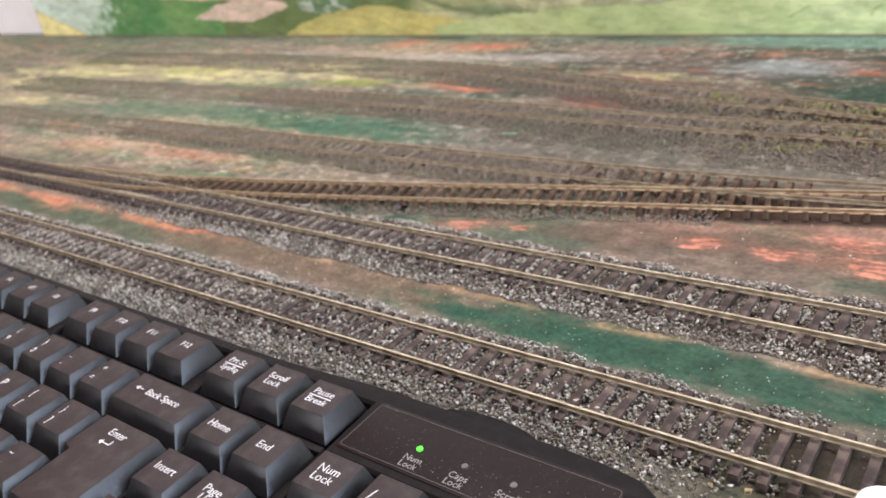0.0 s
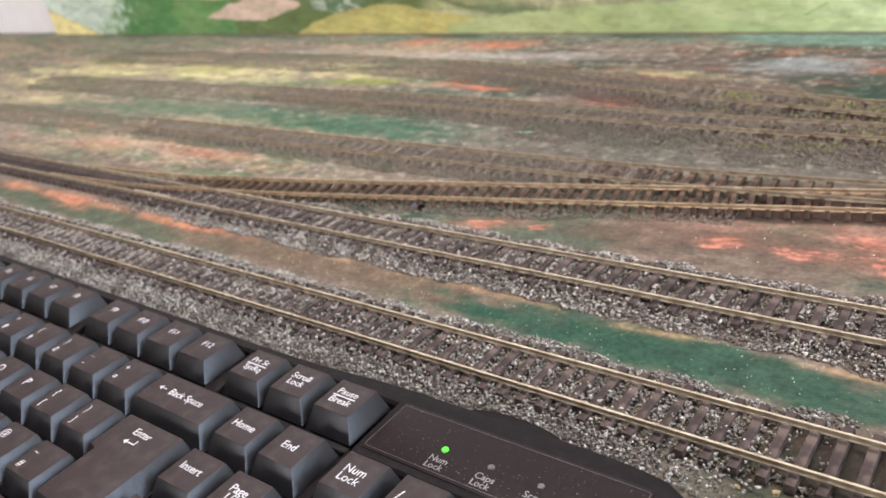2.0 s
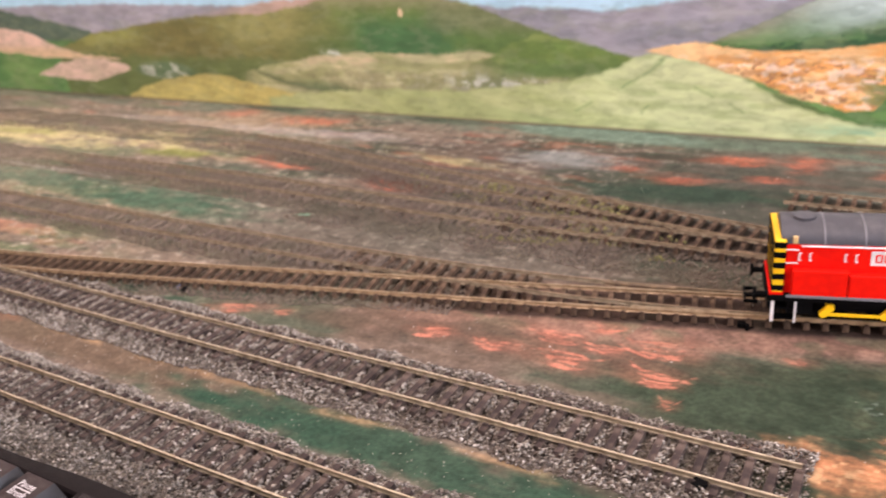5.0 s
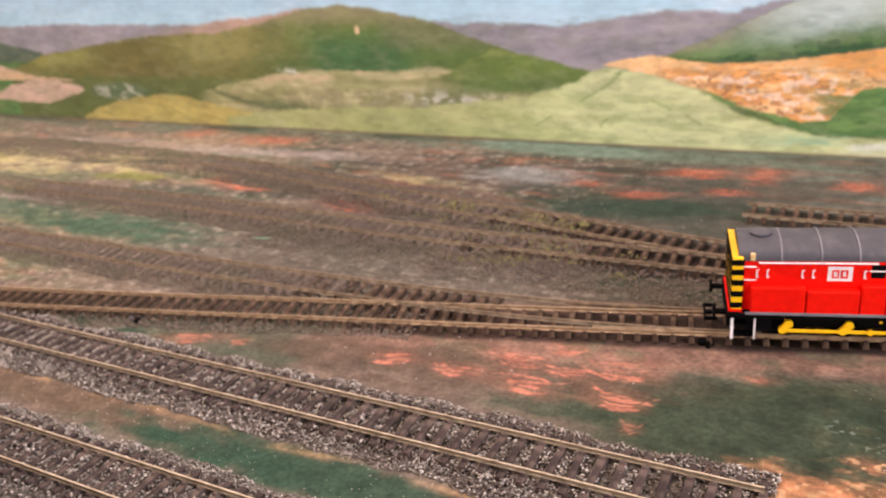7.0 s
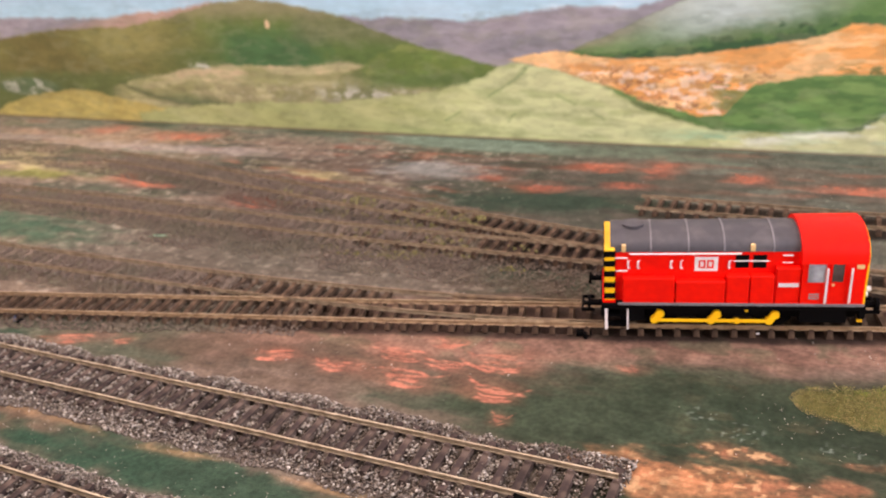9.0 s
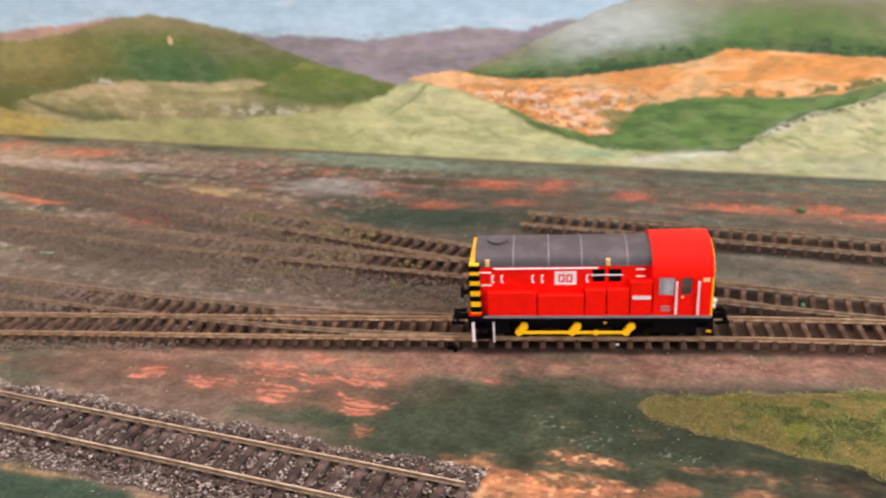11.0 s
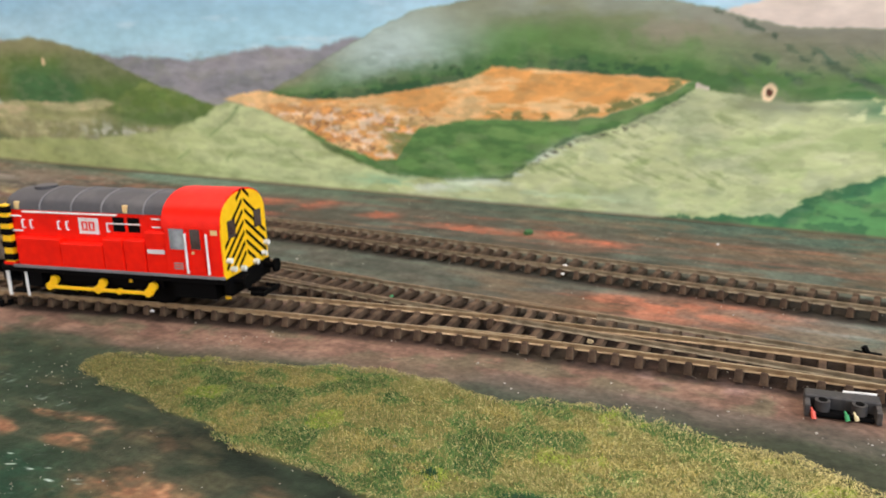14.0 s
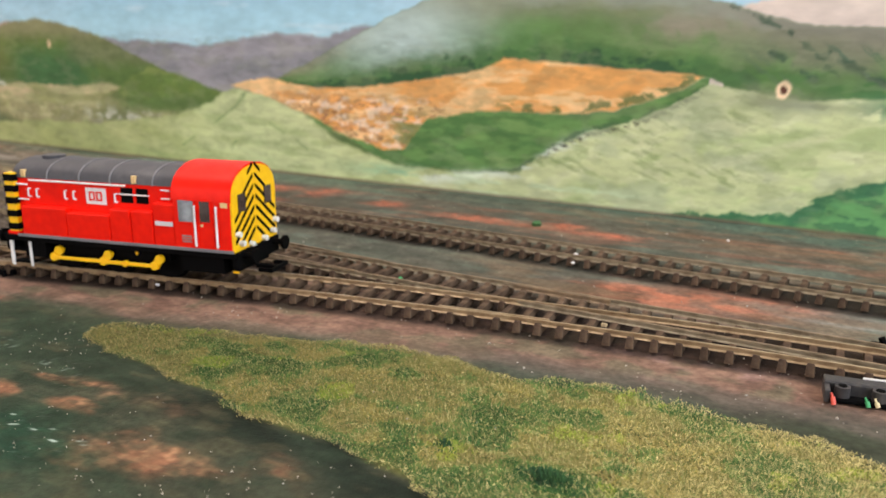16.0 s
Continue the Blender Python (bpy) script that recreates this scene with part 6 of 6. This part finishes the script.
        for q in ((0.0950, 0.0952, 0.0150, 0.0338), (0.1016, 0.1018, 0.0150, 0.0338), (0.0950, 0.1018, 0.0336, 0.0338)):
            a2, b2 = sorted((y - s * 0.0002, y + s * 0.0003))
            box(bm, q[0], q[1], a2, b2, q[2], q[3])
        part("door_edge", bm, M_RED, cab)
        for x in (0.0944, 0.1034):
            bm = bmesh.new()
            cyl(bm, (x, y + s * 0.0008, 0.0155), (x, y + s * 0.0008, 0.0310), 0.00045, 8)
            for z in (0.0160, 0.0305):
                cyl(bm, (x, y, z), (x, y + s * 0.0008, z), 0.0003, 6)
            part("cab_handrail", bm, M_LWHITE, cab, "white vertical handrail")
        bm = bmesh.new()
        a2, b2 = sorted((y, y + s * 0.0002))
        for z in (0.0168, 0.0178, 0.0188):
            box(bm, 0.0882, 0.0922, a2, b2, z, z + 0.0005)
        part("lettering_bar", bm, M_PRINT_D, cab)
        bm = bmesh.new()
        cyl(bm, (0.0970, y, 0.0235), (0.0970, y + s * 0.0007, 0.0235), 0.0005, 10)
        part("door_handle", bm, M_LAMP, cab)
        bm = bmesh.new()
        box(bm, 0.1050, 0.1078, a2, b2, 0.0306, 0.0332)
        part("lamp", bm, M_LAMP, cab)
    # cab end: yellow with black chevrons, windows, lamps
    bm = bmesh.new()
    prism(bm, [(-cw + 0.0002, PL + 0.001)] + arch(cw - 0.0002, 0.0330, 0.0445, 16, 2.5) + [(cw - 0.0002, PL + 0.001)], 0.1088, 0.1096, "x")
    end = part("cab_end", bm, M_YELLOW, L, "yellow cab end with black chevrons")
    for s in (-1, 1):
        for i in range(7):
            bm = bmesh.new()
            zc = 0.0160 + i * 0.0041
            wide = min(0.0150, 0.0150 - 0.0052 * (i - 4)) if i > 3 else min(0.0150, 0.0062 + 0.0052 * i)
            drop = 0.78 * (wide - 0.0008)
            prism(bm, [(s * 0.0008, zc + 0.0034), (s * 0.0008, zc + 0.0048), (s * wide, zc + 0.0048 - drop), (s * wide, zc + 0.0034 - drop)], 0.1095, 0.10985, "x")
            part("chevron", bm, M_BLACK, end)
        bm = bmesh.new()
        box(bm, 0.1096, 0.1101, s * 0.0098 - 0.0026, s * 0.0098 + 0.0026, 0.0282, 0.0350, 0.0002)
        part("end_window", bm, M_DARKGLASS, end)
        for yy, z in ((0.0118, 0.0166), (0.0050, 0.0150), (0.0142, 0.0205)):
            bm = bmesh.new()
            cyl(bm, (0.1094, s * yy, z), (0.1116, s * yy, z), 0.0011, 14)
            smooth(part("end_lamp", bm, M_LWHITE, end, "white lamp"), 40)
    # buffers, beams and couplings at both ends
    for x, d in ((0.0072, -1), (0.1094, 1)):
        bm = bmesh.new()
        box(bm, x - 0.0012, x + 0.0012, -0.0160, 0.0160, 0.0075, PL + 0.0008, 0.0002)
        part("buffer_beam", bm, M_BLACK, L)
        for s in (-1, 1):
            bm = bmesh.new()
            cyl(bm, (x, s * 0.0115, 0.0120), (x + d * 0.0058, s * 0.0115, 0.0120), 0.0013, 14)
            cyl(bm, (x + d * 0.0056, s * 0.0115, 0.0120), (x + d * 0.0068, s * 0.0115, 0.0120), 0.0028, 18)
            smooth(part("buffer", bm, M_BLACK, L), 40)
        bm = bmesh.new()
        box(bm, min(x, x + d * 0.009), max(x, x + d * 0.009), -0.0012, 0.0012, 0.0045, 0.0058)
        for s in (-1, 1):
            box(bm, min(x + d * 0.004, x + d * 0.0095), max(x + d * 0.004, x + d * 0.0095), s * 0.0060 - 0.0005, s * 0.0060 + 0.0005, 0.0045, 0.0060)
        box(bm, min(x + d * 0.0088, x + d * 0.0098), max(x + d * 0.0088, x + d * 0.0098), -0.0065, 0.0065, 0.0045, 0.0060)
        part("coupling", bm, M_BLACK, L)
    bm = bmesh.new()
    box(bm, 0.1080, 0.1100, -0.0154, -0.0146, 0.0058, 0.0066)
    part("step_edge", bm, M_YELLOW, L)
    # wheels with yellow rods
    for s in (-1, 1):
        for x in (0.0305, 0.0535, 0.0765):
            bm = bmesh.new()
            cyl(bm, (x, s * 0.0072, 0.0086), (x, s * 0.0098, 0.0086), 0.0086, 32)
            cyl(bm, (x, s * 0.0068, 0.0086), (x, s * 0.0074, 0.0086), 0.0094, 32)
            smooth(part("wheel", bm, M_BLACK, L), 40)
            bm = bmesh.new()
            cyl(bm, (x, s * 0.0145, 0.0086), (x, s * 0.0158, 0.0086), 0.0018, 16)
            cyl(bm, (x - 0.0022, s * 0.0145, 0.0060), (x - 0.0022, s * 0.0162, 0.0060), 0.0017, 16)
            cyl(bm, (x, s * 0.0098, 0.0086), (x, s * 0.0146, 0.0086), 0.0012, 10)
            prism(bm, [(x - 0.0012, 0.0098), (x + 0.0014, 0.0080), (x - 0.0010, 0.0046), (x - 0.0036, 0.0066)], s * 0.0146, s * 0.0154)
            smooth(part("crank", bm, M_YELLOW, L, "yellow crank"), 40)
        bm = bmesh.new()
        a, b = sorted((s * 0.0154, s * 0.0163))
        box(bm, 0.0283, 0.0743, a, b, 0.0052, 0.0066, 0.0002)
        cyl(bm, (0.0615, s * 0.0152, 0.0059), (0.0615, s * 0.0166, 0.0059), 0.0012, 12)
        part("coupling_rod", bm, M_YELLOW, L, "yellow coupling rod")
    return L


def loco_pose(xc):
    """On the crossover line, its middle at xc."""
    path = PATHS["crossover"]
    a = min(path, key=lambda p: abs(p.x - (xc - 0.023)))
    b = min(path, key=lambda p: abs(p.x - (xc + 0.023)))
    ang = math.atan2(b.y - a.y, b.x - a.x)
    mid = (a + b) / 2
    return Matrix.Translation((mid.x, mid.y, RAIL_TOP + 0.0002)) @ Matrix.Rotation(ang, 4, "Z") @ Matrix.Scale(0.95, 4) @ Matrix.Translation((-0.0583, 0, 0))


locomotive(loco_pose(0.238))


# ---------------------------------------------------------------- small things on the board
def point_motor():
    t = thing("point_motor", label="charcoal plastic point motor with coloured wire ends beside the turnout", category="point motor", m=Matrix.Translation((0.484, 0.4305, 0)) @ Matrix.Rotation(radians(9), 4, "Z"))
    bm = bmesh.new()
    box(bm, -0.0092, 0.0092, 0.0012, 0.0060, 0.0004, 0.0048, 0.0005)
    box(bm, -0.0092, -0.0078, -0.0034, 0.0016, 0.0004, 0.0040, 0.0003)
    box(bm, 0.0078, 0.0092, -0.0034, 0.0016, 0.0004, 0.0040, 0.0003)
    part("housing", bm, M_MOTOR, t)
    for x in (-0.0048, 0.0040):
        bm = bmesh.new()
        cyl(bm, (x, -0.0002, 0.0006), (x, -0.0002, 0.0044), 0.0019, 18)
        boss = smooth(part("solenoid", bm, M_MOTOR, t), 40)
        bm = bmesh.new()
        cyl(bm, (x, -0.0002, 0.0042), (x, -0.0002, 0.0046), 0.0011, 14)
        part("socket", bm, M_BLACK, boss)
    bm = bmesh.new()
    box(bm, -0.0076, 0.0076, -0.0026, 0.0010, 0.0003, 0.0016, 0.0004)
    part("base_plate", bm, M_BLACK, t)
    for x, m, ln in ((-0.0072, M_WIRE_R, 0.0022), (0.0008, M_WIRE_G, 0.0016), (0.0030, M_WIRE_Y, 0.0012)):
        bm = bmesh.new()
        cyl(bm, (x - 0.0004, -0.0026, 0.0030), (x, -0.0034, 0.0022), 0.0003, 8)
        cyl(bm, (x, -0.0034, 0.0023), (x + 0.0004, -0.0036 - 0.4 * ln, 0.0023 - 0.8 * ln), 0.0006, 10)
        smooth(part("wire_end", bm, m, t), 40)
    bm = bmesh.new()
    prism(bm, [(0.0002, 0.0052), (0.0084, 0.0058), (0.0086, 0.0063), (0.0004, 0.0058)], 0.0047, 0.0052, "z")
    part("trim", bm, M_LWHITE, t)


def lever():
    t = thing("point_lever", label="small black point lever behind the track", category="lever", m=Matrix.Translation((0.487, 0.4755, 0)))
    bm = bmesh.new()
    box(bm, -0.004, 0.004, -0.002, 0.002, 0.0, 0.0022, 0.0004)
    part("base", bm, M_BLACK, t)
    bm = bmesh.new()
    cyl(bm, (0, 0, 0.002), (-0.0012, 0, 0.0042), 0.0010, 8)
    part("arm", bm, M_BLACK, t)


point_motor()
lever()


def lump(name, x, y, z, size, m, label, cat, seed):
    r = random.Random(seed)
    bm = bmesh.new()
    bmesh.ops.create_icosphere(bm, subdivisions=2, radius=size)
    for v in bm.verts:
        v.co *= r.uniform(0.7, 1.25)
        v.co.z *= 0.6
    ob = part(name, bm, m)
    ob.location = (x, y, z + size * 0.35)
    return tagged(ob, label=label, category=cat)


lump("wire_stub", -0.0885, 0.3240, 0.0, 0.0017, M_BLUE, "small scrap of blue wire on the board", "wire scrap", 1)
lump("debris", -0.0825, 0.3228, 0.0, 0.0023, M_BLACK, "small dark scrap beside blue wire", "debris", 2)
lump("debris", 0.192, 0.2815, 0.002, 0.0026, M_BLACK, "small black lump on the ballast", "debris", 3)
lump("debris", 0.251, 0.4030, 0.002, 0.0008, M_LWHITE, "white crumb on the track edge", "debris", 4)
lump("debris", 0.4105, 0.4405, 0.0045, 0.0011, M_CRUMB, "tan crumb on the turnout rail", "debris", 5)
lump("debris", 0.371, 0.5165, 0.0048, 0.0010, M_LWHITE, "white crumb on the siding", "debris", 6)
lump("debris", 0.3715, 0.5128, 0.0022, 0.0009, M_LWHITE, "white crumb on a sleeper end of the siding", "debris", 7)
lump("debris", 0.324, 0.4560, 0.0026, 0.0008, M_WIRE_G, "tiny green crumb between the rails", "debris", 13)
lump("debris", 0.416, 0.5960, 0.0, 0.0007, M_LWHITE, "white crumb near the painted backdrop", "debris", 14)
lump("moss_lump", 0.326, 0.5780, 0.0, 0.0026, M_TUFT, "dark green lump of flock on the painted board", "moss", 15)


def flock(name, x, y, rx, ry, n, label, seed):
    """A low clump of fine flock blades."""
    g = np.random.default_rng(seed)
    a, q = g.uniform(0, 6.28, n), np.sqrt(g.random(n))
    px, py = x + rx * q * np.cos(a), y + ry * q * np.sin(a)
    b = g.uniform(0, 6.28, n)
    base = np.stack([px, py, np.zeros(n)], -1)
    side = np.stack([-np.sin(b), np.cos(b), 0 * b], -1) * 0.0003
    tip = base + np.stack([np.cos(b) * 0.001, np.sin(b) * 0.001, g.uniform(0.001, 0.0036, n) * (1.1 - q)], -1)
    v = np.stack([base - side, base + side, tip], 1).reshape(-1, 3)
    tagged(part(name, raw_mesh(name, v, np.arange(3 * n), 3), M_TUFT), label=label, category="grass tuft")


flock("grass_tuft", 0.430, 0.3535, 0.0085, 0.0045, 1500, "dark green tuft of flock among pale grass", 8)
flock("grass_tuft", 0.4035, 0.3545, 0.003, 0.002, 300, "tiny green tuft of flock among pale grass", 9)

# fine spilled grit all over the board
gn = 3000
gx, gy = rng.uniform(-0.45, 0.62, gn), rng.uniform(0.20, 0.63, gn)
keep = fbm(gx, gy, 28, 8) + 0.25 * rng.random(gn) > 0.58
stones("grit", np.stack([gx, gy, np.full(gn, 0.0003)], -1)[keep], 0.00028, M_STONE_Y, "pale specks of grit scattered over the painted board")

en = 2600
ex, ey = rng.uniform(-0.12, 0.21, en), rng.uniform(0.243, 0.272, en)
stones("grit", np.stack([ex, ey, np.full(en, 0.0002)], -1)[rng.random(en) < 0.15 + 0.7 * sstep(0.007, 0.013, np.abs(ey - 0.258))], 0.00022, M_STONE_Y, "fine stone dust along the edges of the green strip")
en = 2400
ex, ey = rng.uniform(0.24, 0.54, en), rng.uniform(0.30, 0.46, en)
stones("grit", np.stack([ex, ey, np.full(en, 0.0003)], -1)[(rng.random(en) < sstep(0.50, 0.66, fbm(ex, ey, 40, 157))) & ((ey > GRASS_UP(ex)) | (ey < GRASS_LO(ex)))], 0.00020, M_STONE_Y, "white dust specks on the dark earth round the grass")
lump("debris", 0.121, 0.2125, 0.0, 0.0011, M_CRUMB, "tan crumb on the board beside the track", "debris", 11)
lump("debris", 0.112, 0.2105, 0.0, 0.0008, M_CRUMB, "tan crumb on the board beside the track", "debris", 12)
scrap = bmesh.new()
prism(scrap, [(-0.006, -0.0016), (0.001, -0.0006), (0.0065, 0.0012), (0.005, 0.0020), (-0.001, 0.0006), (-0.0055, -0.0004)], 0.0, 0.0004, "z")
so = part("paper_scrap", scrap, mat("pale green paper", srgb(128, 168, 134), 0.8))
so.location = (-0.088, 0.4265, 0.0006)
tagged(so, label="torn scrap of pale green paper on the board", category="paper scrap")

# throw bar of the turnout in front of the locomotive
tb = thing("throw_bar", label="black plastic turnout throw bar beside the rail", category="throw bar", m=Matrix.Translation((0.1837, 0.3865, 0.0)) @ Matrix.Rotation(radians(13), 4, "Z") @ Matrix.Scale(0.75, 4))
bmt = bmesh.new()
box(bmt, -0.0042, 0.0042, -0.0018, 0.0022, 0.0, 0.0030, 0.0005)
part("bar", bmt, M_BLACK, tb)
bmt = bmesh.new()
cyl(bmt, (0.001, -0.003, 0.0), (0.001, -0.003, 0.0035), 0.0012, 10)
part("pin", bmt, M_BLACK, tb)
